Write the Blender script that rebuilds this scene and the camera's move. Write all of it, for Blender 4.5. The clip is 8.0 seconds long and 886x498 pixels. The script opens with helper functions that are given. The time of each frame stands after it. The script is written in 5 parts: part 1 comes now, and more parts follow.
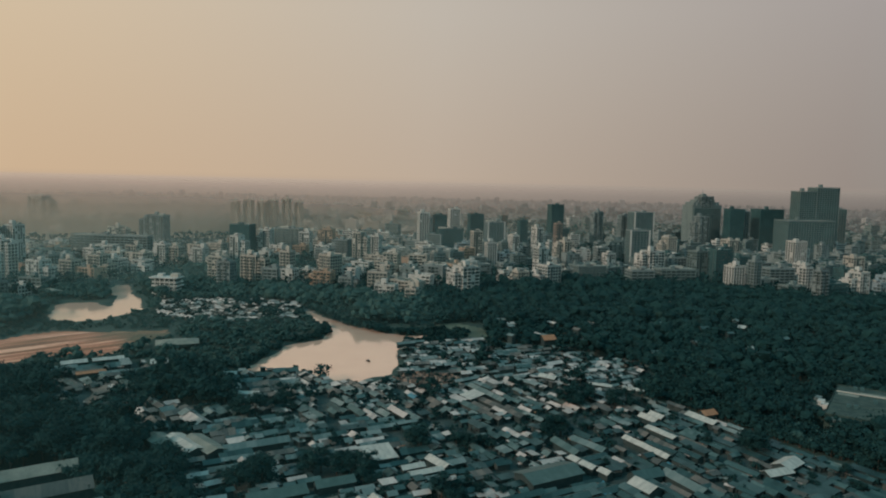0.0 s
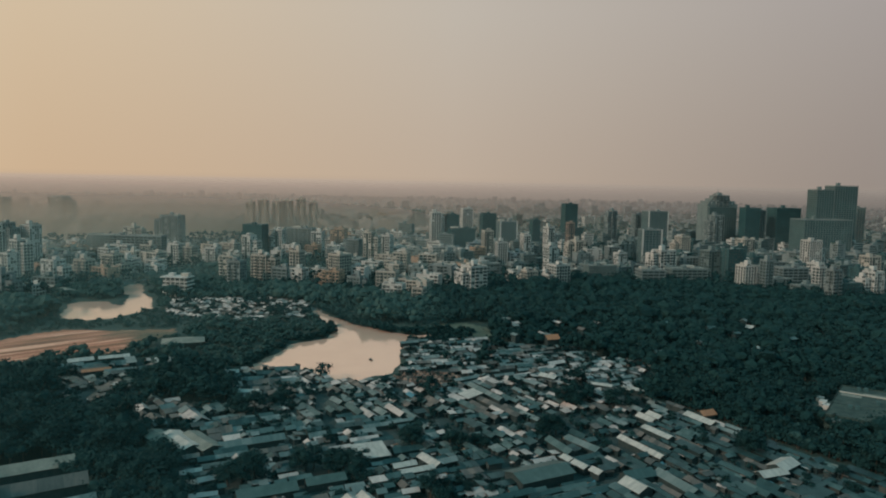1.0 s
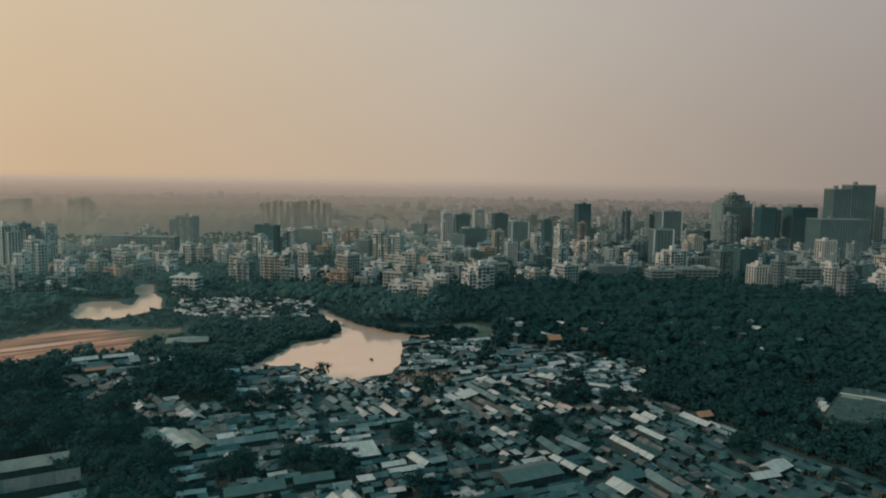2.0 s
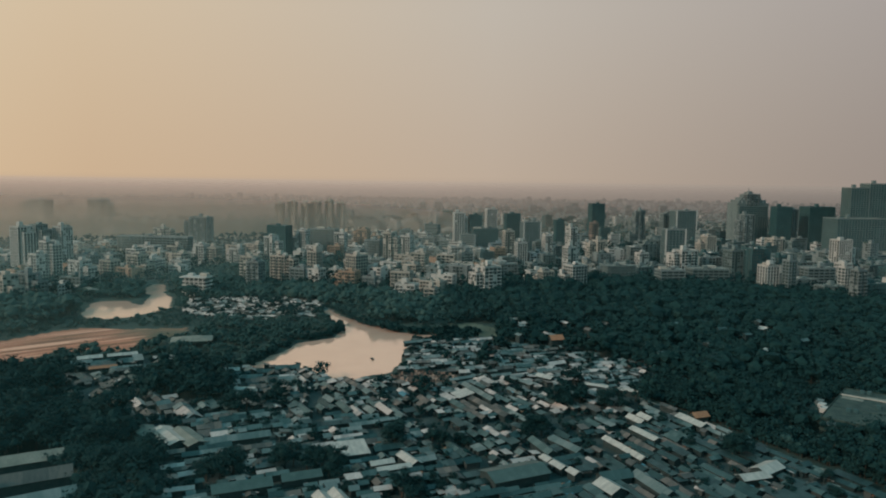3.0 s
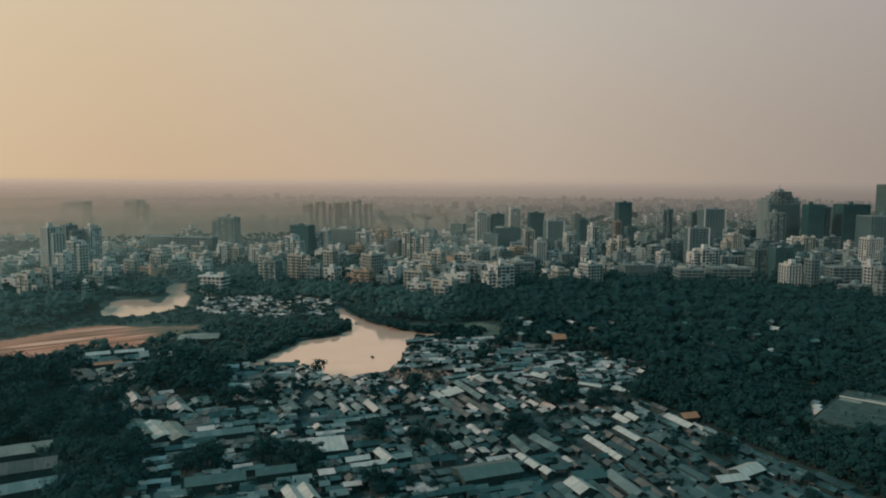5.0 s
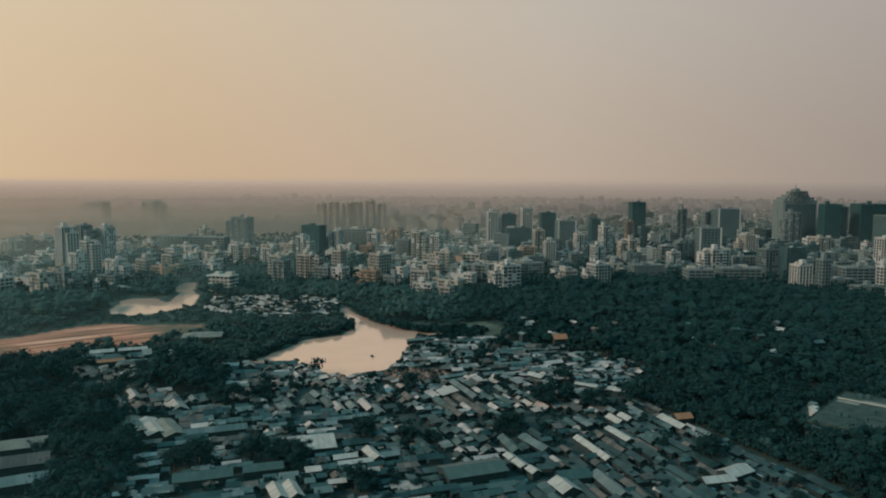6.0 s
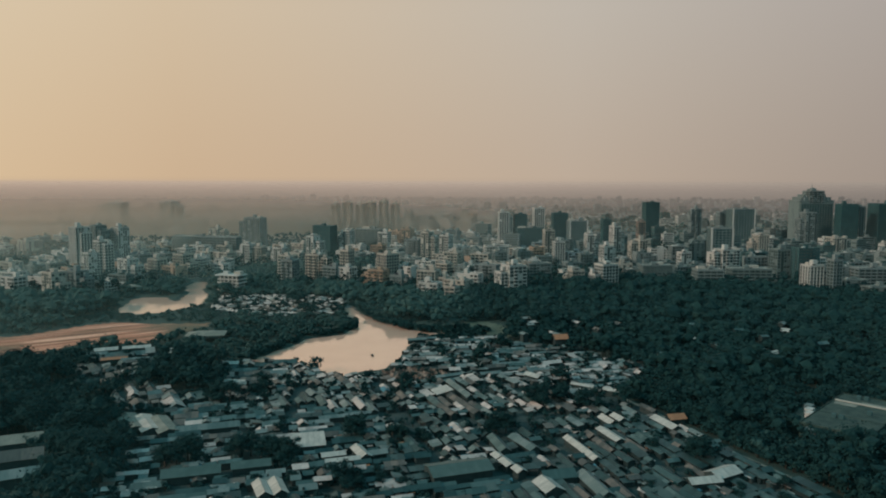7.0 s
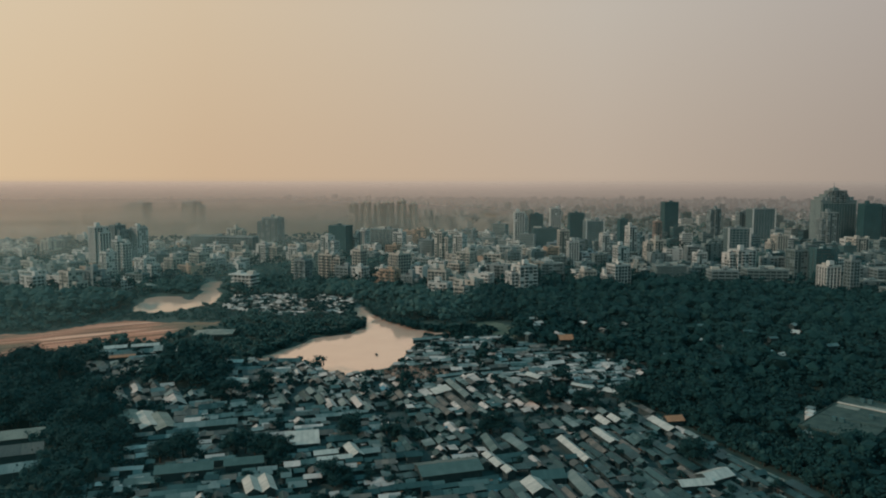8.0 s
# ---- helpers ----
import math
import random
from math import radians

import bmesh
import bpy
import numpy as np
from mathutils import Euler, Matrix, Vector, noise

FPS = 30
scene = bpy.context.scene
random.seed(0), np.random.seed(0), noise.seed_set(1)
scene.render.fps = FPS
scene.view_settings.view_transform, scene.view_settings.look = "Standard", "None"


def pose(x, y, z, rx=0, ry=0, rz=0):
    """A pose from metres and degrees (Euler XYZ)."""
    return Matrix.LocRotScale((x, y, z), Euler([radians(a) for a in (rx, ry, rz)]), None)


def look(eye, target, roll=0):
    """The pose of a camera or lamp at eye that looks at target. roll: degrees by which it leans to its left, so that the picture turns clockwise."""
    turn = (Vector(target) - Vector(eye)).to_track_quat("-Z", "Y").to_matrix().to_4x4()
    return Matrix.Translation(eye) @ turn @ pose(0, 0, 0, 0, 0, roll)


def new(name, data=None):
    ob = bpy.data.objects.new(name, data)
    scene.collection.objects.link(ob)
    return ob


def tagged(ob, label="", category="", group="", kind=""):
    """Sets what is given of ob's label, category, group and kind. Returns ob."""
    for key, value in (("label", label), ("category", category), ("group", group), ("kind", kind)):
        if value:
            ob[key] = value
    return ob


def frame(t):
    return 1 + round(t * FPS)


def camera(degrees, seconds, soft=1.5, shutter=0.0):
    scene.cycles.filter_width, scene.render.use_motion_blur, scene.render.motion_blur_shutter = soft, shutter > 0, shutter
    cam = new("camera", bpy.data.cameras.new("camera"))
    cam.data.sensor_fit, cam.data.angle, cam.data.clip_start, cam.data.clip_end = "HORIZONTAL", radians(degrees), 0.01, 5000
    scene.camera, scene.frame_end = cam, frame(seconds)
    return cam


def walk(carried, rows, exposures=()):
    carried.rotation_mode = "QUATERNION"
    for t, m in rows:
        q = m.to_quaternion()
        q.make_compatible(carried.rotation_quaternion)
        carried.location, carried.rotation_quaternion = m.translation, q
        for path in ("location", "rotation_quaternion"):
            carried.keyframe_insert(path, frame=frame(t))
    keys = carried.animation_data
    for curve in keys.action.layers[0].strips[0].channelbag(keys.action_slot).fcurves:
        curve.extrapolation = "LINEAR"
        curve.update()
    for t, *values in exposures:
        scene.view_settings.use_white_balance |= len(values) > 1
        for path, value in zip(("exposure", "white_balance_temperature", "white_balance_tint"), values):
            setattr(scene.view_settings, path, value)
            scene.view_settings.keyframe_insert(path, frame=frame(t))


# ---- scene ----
cam = camera(63.6, 8.0, soft=2.0)
PATH = [
    (0, (20.682, 0.168, 108.988), (20.712, 2.159, 108.8), 1.3),
    (0.5, (25.707, -0.343, 108.987), (25.711, 1.648, 108.798), 1.2),
    (1, (31.038, -0.798, 109.142), (31.015, 1.192, 108.952), 1.1),
    (1.5, (36.669, -1.122, 109.318), (36.62, 0.868, 109.128), 1.0),
    (3, (54.363, -1.542, 109.347), (54.232, 0.445, 109.157), 0.7),
    (3.5, (60.332, -1.304, 109.287), (60.175, 0.681, 109.097), 0.6),
    (4, (66.49, -1.18, 109.029), (66.305, 0.803, 108.84), 0.5),
    (4.5, (72.592, -0.907, 109.09), (72.38, 1.073, 108.9), 0.4),
    (6, (91.024, 0.218, 108.837), (90.732, 2.187, 108.646), 0.2),
    (6.5, (96.996, 0.728, 108.656), (96.677, 2.693, 108.466), 0.2),
    (7, (103.232, 1.273, 108.565), (102.887, 3.233, 108.375), 0.1),
    (7.5, (109.437, 1.963, 108.634), (109.064, 3.919, 108.444), 0.0),
    (8, (115.485, 2.858, 108.597), (115.075, 4.806, 108.407), 0.0),
]
walk(cam, [(t, look(eye, target, roll)) for t, eye, target, roll in PATH])

# ---- light ----
# hazy evening: a low sun from the left behind dust, warm near the horizon, cool overhead
SUN_DIR = Vector((-0.76, -0.46, 0.46)).normalized()
sun_data = bpy.data.lights.new("sun", "SUN")
sun_data.energy, sun_data.angle, sun_data.color = 1.75, radians(4), (1.0, 0.77, 0.63)
sun = new("sun", sun_data)
sun.matrix_world = look(SUN_DIR * 500, (0, 0, 0))

world = bpy.data.worlds.new("evening_sky")
scene.world = world
world.use_nodes = True
wt = world.node_tree
wt.nodes.clear()


def wnode(kind, **props):
    n = wt.nodes.new(kind)
    for k, v in props.items():
        n.inputs[k].default_value = v
    return n


def ramp_on(tree, socket, stops, interpolation="LINEAR"):
    r = tree.nodes.new("ShaderNodeValToRGB")
    r.color_ramp.interpolation = interpolation
    while len(r.color_ramp.elements) < len(stops):
        r.color_ramp.elements.new(0.5)
    for e, (p, c) in zip(r.color_ramp.elements, stops):
        e.position, e.color = p, (*c, 1)
    tree.links.new(socket, r.inputs[0])
    return r.outputs[0]


def mapped(tree, socket, a, b):
    n = tree.nodes.new("ShaderNodeMapRange")
    n.inputs["From Min"].default_value, n.inputs["From Max"].default_value = a, b
    tree.links.new(socket, n.inputs["Value"])
    return n.outputs[0]


def mixed(tree, fac, a, b, blend="MIX"):
    n = tree.nodes.new("ShaderNodeMix")
    n.data_type, n.blend_type = "RGBA", blend
    for s, v in ((n.inputs[0], fac), (n.inputs[6], a), (n.inputs[7], b)):
        if isinstance(v, bpy.types.NodeSocket):
            tree.links.new(v, s)
        else:
            s.default_value = v if isinstance(v, (int, float)) else (*v, 1)
    return n.outputs[2]


coord = wt.nodes.new("ShaderNodeTexCoord")
split = wt.nodes.new("ShaderNodeSeparateXYZ")
wt.links.new(coord.outputs["Generated"], split.inputs[0])
sky = wt.nodes.new("ShaderNodeTexSky")
sky.sky_type, sky.sun_disc = "NISHITA", False
sky.sun_elevation = math.asin(SUN_DIR.z)
sky.sun_rotation = math.atan2(SUN_DIR.x, SUN_DIR.y)
sky.dust_density, sky.air_density = 6.0, 1.5
# dust: warm towards the sun's side, grey away from it
side = mapped(wt, split.outputs[0], -1, 1)
low = ramp_on(wt, side, [(0.0, (0.80, 0.60, 0.36)), (0.25, (0.60, 0.435, 0.285)), (0.5, (0.50, 0.40, 0.312)), (0.75, (0.31, 0.262, 0.23)), (1.0, (0.20, 0.29, 0.30))])
high = ramp_on(wt, side, [(0.0, (0.80, 0.66, 0.46)), (0.25, (0.66, 0.52, 0.36)), (0.5, (0.53, 0.47, 0.40)), (0.75, (0.37, 0.33, 0.31)), (1.0, (0.22, 0.34, 0.35))])
dust = mixed(wt, mapped(wt, split.outputs[2], 0.0, 0.22), low, high)
ahead = mapped(wt, split.outputs[1], 0.5, -0.5)
dust = mixed(wt, ahead, dust, (0.29, 0.39, 0.385))
cool = mixed(wt, mapped(wt, split.outputs[2], 0.26, 0.78), dust, (0.097, 0.445, 0.535))
sky_scaled = mixed(wt, 1.0, sky.outputs[0], (0.12, 0.12, 0.12), "MULTIPLY")
total = mixed(wt, mapped(wt, split.outputs[2], 0.0, 5.0), cool, sky_scaled)
ground_haze = mixed(wt, mapped(wt, split.outputs[2], 0.006, -0.04), total, (0.36, 0.29, 0.24))
back = wnode("ShaderNodeBackground", Strength=1.0)
wt.links.new(ground_haze, back.inputs[0])
out = wt.nodes.new("ShaderNodeOutputWorld")
wt.links.new(back.outputs[0], out.inputs[0])


# ---- materials ----
def material(name, stops, rough=0.8, metal=0.0, scale=0.25, fine=3.0, bump=0.0, by="none", spread=0.25, stretch=(1, 1, 1), local=False, spec=0.5, turn=0, relief=0.3):
    """A surface whose colour runs over stops by two scales of noise and, with by, from piece to piece."""
    m = bpy.data.materials.new(name)
    m.use_nodes = True
    t = m.node_tree
    bsdf = t.nodes["Principled BSDF"]
    if local:
        place = t.nodes.new("ShaderNodeTexCoord").outputs["Object"]
    else:
        place = t.nodes.new("ShaderNodeNewGeometry").outputs["Position"]
    mp = t.nodes.new("ShaderNodeMapping")
    mp.inputs["Scale"].default_value = stretch
    mp.inputs["Rotation"].default_value = (0, 0, radians(turn))
    t.links.new(place, mp.inputs[0])
    n1 = t.nodes.new("ShaderNodeTexNoise")
    n1.inputs["Scale"].default_value, n1.inputs["Detail"].default_value = scale, 4
    n2 = t.nodes.new("ShaderNodeTexNoise")
    n2.inputs["Scale"].default_value, n2.inputs["Detail"].default_value = fine, 3
    for n in (n1, n2):
        t.links.new(mp.outputs[0], n.inputs["Vector"])
    add = t.nodes.new("ShaderNodeMath")
    add.operation = "MULTIPLY_ADD"
    t.links.new(n2.outputs[0], add.inputs[0])
    add.inputs[1].default_value = 0.45
    sub = t.nodes.new("ShaderNodeMath")
    sub.operation = "SUBTRACT"
    t.links.new(n1.outputs[0], sub.inputs[0])
    sub.inputs[1].default_value = 0.22
    t.links.new(sub.outputs[0], add.inputs[2])
    value = add.outputs[0]
    if by != "none":
        if by == "object":
            rnd = t.nodes.new("ShaderNodeObjectInfo").outputs["Random"]
        else:
            rnd = t.nodes.new("ShaderNodeNewGeometry").outputs["Random Per Island"]
        mix = t.nodes.new("ShaderNodeMath")
        mix.operation = "MULTIPLY_ADD"
        t.links.new(value, mix.inputs[0])
        mix.inputs[1].default_value = spread
        scaled = t.nodes.new("ShaderNodeMath")
        scaled.operation = "MULTIPLY_ADD"
        t.links.new(rnd, scaled.inputs[0])
        scaled.inputs[1].default_value, scaled.inputs[2].default_value = 1 - spread * 0.5, -spread * 0.25
        t.links.new(scaled.outputs[0], mix.inputs[2])
        value = mix.outputs[0]
    t.links.new(ramp_on(t, value, stops), bsdf.inputs["Base Color"])
    bsdf.inputs["Roughness"].default_value = rough
    bsdf.inputs["Metallic"].default_value = metal
    bsdf.inputs["Specular IOR Level"].default_value = spec
    if bump:
        b = t.nodes.new("ShaderNodeBump")
        b.inputs["Strength"].default_value, b.inputs["Distance"].default_value = bump, relief
        t.links.new(add.outputs[0], b.inputs["Height"])
        t.links.new(b.outputs[0], bsdf.inputs["Normal"])
    return m


def wall_paint(name, c, dirt=0.55):
    d = tuple(v * dirt for v in c)
    return material(name, [(0.15, d), (0.45, tuple(v * 0.88 for v in c)), (0.8, c)], rough=0.85, scale=0.12, fine=0.9, stretch=(1, 1, 0.35), bump=0.1)


WALLS = {
    "white": wall_paint("white_painted_plaster", (0.53, 0.525, 0.49)),
    "cream": wall_paint("cream_painted_plaster", (0.45, 0.42, 0.365)),
    "grey": wall_paint("grey_plaster", (0.20, 0.245, 0.243)),
    "brick": wall_paint("brick_red_facade", (0.27, 0.20, 0.165)),
    "ochre": wall_paint("ochre_facade", (0.40, 0.285, 0.205)),
    "concrete": wall_paint("bare_concrete", (0.155, 0.205, 0.20)),
    "dark": wall_paint("dark_cladding", (0.035, 0.095, 0.10)),
    "blue": wall_paint("pale_blue_plaster", (0.27, 0.34, 0.365)),
}
WALL_KEYS = list(WALLS)
GLASS = material("window_glass", [(0.2, (0.015, 0.036, 0.038)), (0.6, (0.032, 0.058, 0.059)), (0.95, (0.09, 0.11, 0.108))], rough=0.3, by="island", spread=0.3, scale=0.3, fine=1.0, spec=0.25)
TOWER_GLASS = material("tower_glass", [(0.25, (0.007, 0.045, 0.049)), (0.5, (0.012, 0.06, 0.064)), (0.75, (0.026, 0.09, 0.094))], rough=0.35, scale=0.08, fine=0.6, spec=0.5)
ROOF_SLAB = material("weathered_roof_slab", [(0.2, (0.08, 0.10, 0.09)), (0.5, (0.20, 0.20, 0.18)), (0.85, (0.40, 0.375, 0.33))], rough=0.9, scale=0.1, fine=0.8, bump=0.1)
TANK = material("water_tank_plastic", [(0.2, (0.03, 0.035, 0.04)), (0.9, (0.08, 0.085, 0.09))], rough=0.5)
def tin(name, dark, mid, light, by="object"):
    return material(name, [(0.1, dark), (0.5, mid), (0.95, light)], rough=0.5, metal=0.15, by=by, spread=0.75, scale=0.3, fine=1.6, stretch=(2.4, 0.4, 1), local=True, bump=0.15)


TIN_TONES = [("dark_tin_sheet", (0.010, 0.031, 0.0315), (0.018, 0.049, 0.049), (0.038, 0.079, 0.077)),
             ("weathered_tin_sheet", (0.025, 0.059, 0.058), (0.047, 0.090, 0.087), (0.094, 0.146, 0.140)),
             ("grey_tin_sheet", (0.071, 0.115, 0.111), (0.122, 0.166, 0.159), (0.222, 0.246, 0.234)),
             ("rusty_tin_sheet", (0.042, 0.047, 0.042), (0.089, 0.084, 0.075), (0.182, 0.146, 0.12)),
             ("pale_tin_sheet", (0.29, 0.262, 0.245), (0.43, 0.375, 0.345), (0.60, 0.51, 0.465))]
TINS = [tin(*tone) for tone in TIN_TONES]
TINS_JOINED = [tin(*tone, by="island") for tone in TIN_TONES]
TIN_PICK = (0, 0, 0, 0, 1, 1, 1, 1, 1, 2, 2, 2, 2, 2, 3, 3, 4, 4)
TIN_LIGHT = material("new_tin_sheet", [(0.2, (0.26, 0.26, 0.24)), (0.5, (0.43, 0.41, 0.37)), (0.85, (0.60, 0.55, 0.49))], rough=0.45, metal=0.1, scale=0.3, fine=1.5, stretch=(2, 0.5, 1), local=True)
TIN_GREEN = material("green_painted_tin", [(0.2, (0.035, 0.066, 0.06)), (0.6, (0.06, 0.10, 0.092)), (0.9, (0.10, 0.14, 0.128))], rough=0.5, scale=0.3, fine=1.5, local=True)
TARP = material("orange_tarpaulin", [(0.2, (0.26, 0.12, 0.06)), (0.8, (0.45, 0.20, 0.10))], rough=0.6, scale=0.6)
TARP_BLUE = material("blue_tarpaulin", [(0.2, (0.03, 0.12, 0.16)), (0.8, (0.06, 0.22, 0.28))], rough=0.6, scale=0.6)
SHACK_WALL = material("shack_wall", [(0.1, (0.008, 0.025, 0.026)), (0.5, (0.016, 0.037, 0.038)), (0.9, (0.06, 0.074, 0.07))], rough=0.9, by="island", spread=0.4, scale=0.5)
LEAF = material("foliage", [(0.0, (0.0072, 0.029, 0.030)), (0.5, (0.0095, 0.036, 0.0365)), (0.85, (0.013, 0.043, 0.041)), (1.0, (0.026, 0.055, 0.045))], rough=0.9, by="island", spread=0.9, scale=0.02, fine=0.5, spec=0.1)
# a lighter copy of the foliage, with haze put into its base colour
LEAF_HAZED = material("haze_paled_foliage", [(0.0, (0.017, 0.053, 0.051)), (0.5, (0.024, 0.064, 0.060)), (1.0, (0.047, 0.087, 0.073))], rough=0.85, by="island", spread=0.85, scale=0.05, fine=0.9, spec=0.2)
BARK = material("bark", [(0.2, (0.04, 0.03, 0.022)), (0.9, (0.10, 0.08, 0.06))], rough=0.9, scale=1.0)
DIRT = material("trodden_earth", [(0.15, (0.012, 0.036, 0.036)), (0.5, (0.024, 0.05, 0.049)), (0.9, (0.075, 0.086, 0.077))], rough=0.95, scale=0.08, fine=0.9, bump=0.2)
GRASS = material("rough_grass_ground", [(0.15, (0.010, 0.034, 0.030)), (0.55, (0.02, 0.048, 0.04)), (0.9, (0.05, 0.07, 0.052))], rough=0.95, scale=0.03, fine=0.5, bump=0.2)
CITY_GROUND = material("city_ground", [(0.15, (0.06, 0.09, 0.084)), (0.5, (0.10, 0.12, 0.11)), (0.9, (0.20, 0.19, 0.17))], rough=0.95, scale=0.02, fine=0.2)


def sand_material():
    """Orange sand with long wheel tracks, darker damp bands and patches of thin grass."""
    m = bpy.data.materials.new("sand")
    m.use_nodes = True
    t = m.node_tree
    bsdf = t.nodes["Principled BSDF"]
    place = t.nodes.new("ShaderNodeNewGeometry").outputs["Position"]

    def grain(scale, stretch, turn, detail=4):
        mp = t.nodes.new("ShaderNodeMapping")
        mp.vector_type = "TEXTURE"
        mp.inputs["Rotation"].default_value = (0, 0, radians(turn))
        mp.inputs["Scale"].default_value = stretch
        t.links.new(place, mp.inputs[0])
        n = t.nodes.new("ShaderNodeTexNoise")
        n.inputs["Scale"].default_value, n.inputs["Detail"].default_value = scale, detail
        t.links.new(mp.outputs[0], n.inputs["Vector"])
        return n.outputs[0]

    tracks = ramp_on(t, grain(0.16, (14, 1, 1), 43), [(0.36, (0.23, 0.105, 0.06)), (0.47, (0.46, 0.185, 0.11)), (0.56, (0.58, 0.235, 0.145)), (0.64, (0.82, 0.43, 0.30))])
    grass = ramp_on(t, grain(0.03, (2.2, 1, 1), 40), [(0.50, (0, 0, 0)), (0.66, (1, 1, 1))])
    fine = ramp_on(t, grain(0.5, (1, 1, 1), 0), [(0.3, (0.80, 0.80, 0.80)), (0.7, (1.1, 1.1, 1.1))])
    ground = mixed(t, grass, tracks, (0.12, 0.10, 0.062))
    t.links.new(mixed(t, 1.0, ground, fine, "MULTIPLY"), bsdf.inputs["Base Color"])
    bsdf.inputs["Roughness"].default_value = 0.95
    return m


SAND = sand_material()
MEADOW = material("short_meadow_grass", [(0.2, (0.035, 0.062, 0.045)), (0.5, (0.075, 0.10, 0.07)), (0.85, (0.16, 0.17, 0.125))], rough=0.95, scale=0.05, fine=0.5, bump=0.2)
MOSSY_ROOF = material("mossy_concrete_roof", [(0.3, (0.010, 0.032, 0.029)), (0.5, (0.028, 0.058, 0.050)), (0.75, (0.052, 0.078, 0.064))], rough=0.9, scale=0.22, fine=1.2)
DUSTY_ROOF = material("dusty_sheet_roof", [(0.2, (0.11, 0.13, 0.112)), (0.8, (0.26, 0.262, 0.222))], rough=0.8, scale=0.2, fine=1.0)
BRICK_RUBBLE = material("brick_rubble", [(0.1, (0.05, 0.045, 0.04)), (0.5, (0.17, 0.115, 0.09)), (0.9, (0.36, 0.25, 0.195))], rough=0.95, by="island", spread=0.4, scale=0.5)
# the pale base colour holds the sky's reflection, beside silt and real gloss
WATER = material("silty_sky_toned_water", [(0.3, (0.93, 0.58, 0.44)), (0.7, (0.99, 0.63, 0.475))], rough=0.08, metal=0.34, scale=0.05, fine=0.8, bump=0.04)

# ---- mesh helpers ----
class Build:
    """Gathers faces for one mesh."""

    def __init__(self):
        self.v, self.f, self.m = [], [], []

    def quad(self, pts, mat=0):
        n = len(self.v)
        self.v.extend(pts)
        self.f.append(tuple(range(n, n + len(pts))))
        self.m.append(mat)

    def box(self, x, y, z, sx, sy, sz, yaw=0.0, mat=0, top=None):
        """A box on its centre x, y and its foot z; top: how much smaller its upper face is."""
        c, s = math.cos(yaw), math.sin(yaw)
        n = len(self.v)
        for k, zz in ((1.0, z), (1.0 if top is None else top, z + sz)):
            for ax, ay in ((-1, -1), (1, -1), (1, 1), (-1, 1)):
                dx, dy = ax * sx / 2 * k, ay * sy / 2 * k
                self.v.append((x + dx * c - dy * s, y + dx * s + dy * c, zz))
        self.f.extend(((n, n + 1, n + 5, n + 4), (n + 1, n + 2, n + 6, n + 5), (n + 2, n + 3, n + 7, n + 6),
                       (n + 3, n, n + 4, n + 7), (n + 4, n + 5, n + 6, n + 7), (n + 3, n + 2, n + 1, n)))
        self.m.extend([mat] * 6)

    def sheet(self, pts, thick, mat=0):
        """A thin slab from four corners, hung downwards."""
        n = len(self.v)
        self.v.extend(pts)
        self.v.extend((p[0], p[1], p[2] - thick) for p in pts)
        self.f.extend(((n, n + 1, n + 2, n + 3), (n + 7, n + 6, n + 5, n + 4), (n, n + 4, n + 5, n + 1),
                       (n + 1, n + 5, n + 6, n + 2), (n + 2, n + 6, n + 7, n + 3), (n + 3, n + 7, n + 4, n)))
        self.m.extend([mat] * 6)

    def tube(self, x, y, z, r0, r1, h, sides=8, mat=0, lean=(0, 0)):
        n = len(self.v)
        for k, (r, zz) in enumerate(((r0, z), (r1, z + h))):
            for i in range(sides):
                a = 2 * math.pi * i / sides
                self.v.append((x + lean[0] * k + r * math.cos(a), y + lean[1] * k + r * math.sin(a), zz))
        for i in range(sides):
            j = (i + 1) % sides
            self.f.append((n + i, n + j, n + sides + j, n + sides + i))
        self.f.append(tuple(range(n + sides, n + 2 * sides)))
        self.m.extend([mat] * (sides + 1))

    def mesh(self, name, mats):
        me = bpy.data.meshes.new(name)
        me.from_pydata(self.v, [], self.f)
        for m in mats:
            me.materials.append(m)
        if len(mats) > 1:
            me.polygons.foreach_set("material_index", self.m)
        me.update()
        return me


def part(name, data, parent, label="", place=None):
    """A part: one mesh object under a thing or a part."""
    ob = new(name, data)
    ob.parent = parent
    if place is not None:
        ob.matrix_basis = place
    if label:
        ob["label"] = label
    return ob


def inside(x, y, poly):
    hit = False
    n = len(poly)
    for i in range(n):
        (x0, y0), (x1, y1) = poly[i], poly[i - 1]
        if (y0 > y) != (y1 > y) and x < (x1 - x0) * (y - y0) / (y1 - y0) + x0:
            hit = not hit
    return hit


def edge_distance(x, y, poly):
    """Distance to the outline, negative within."""
    best = 1e9
    n = len(poly)
    for i in range(n):
        (x0, y0), (x1, y1) = poly[i], poly[i - 1]
        dx, dy = x1 - x0, y1 - y0
        k = max(0, min(1, ((x - x0) * dx + (y - y0) * dy) / (dx * dx + dy * dy)))
        best = min(best, math.hypot(x - x0 - k * dx, y - y0 - k * dy))
    return -best if inside(x, y, poly) else best


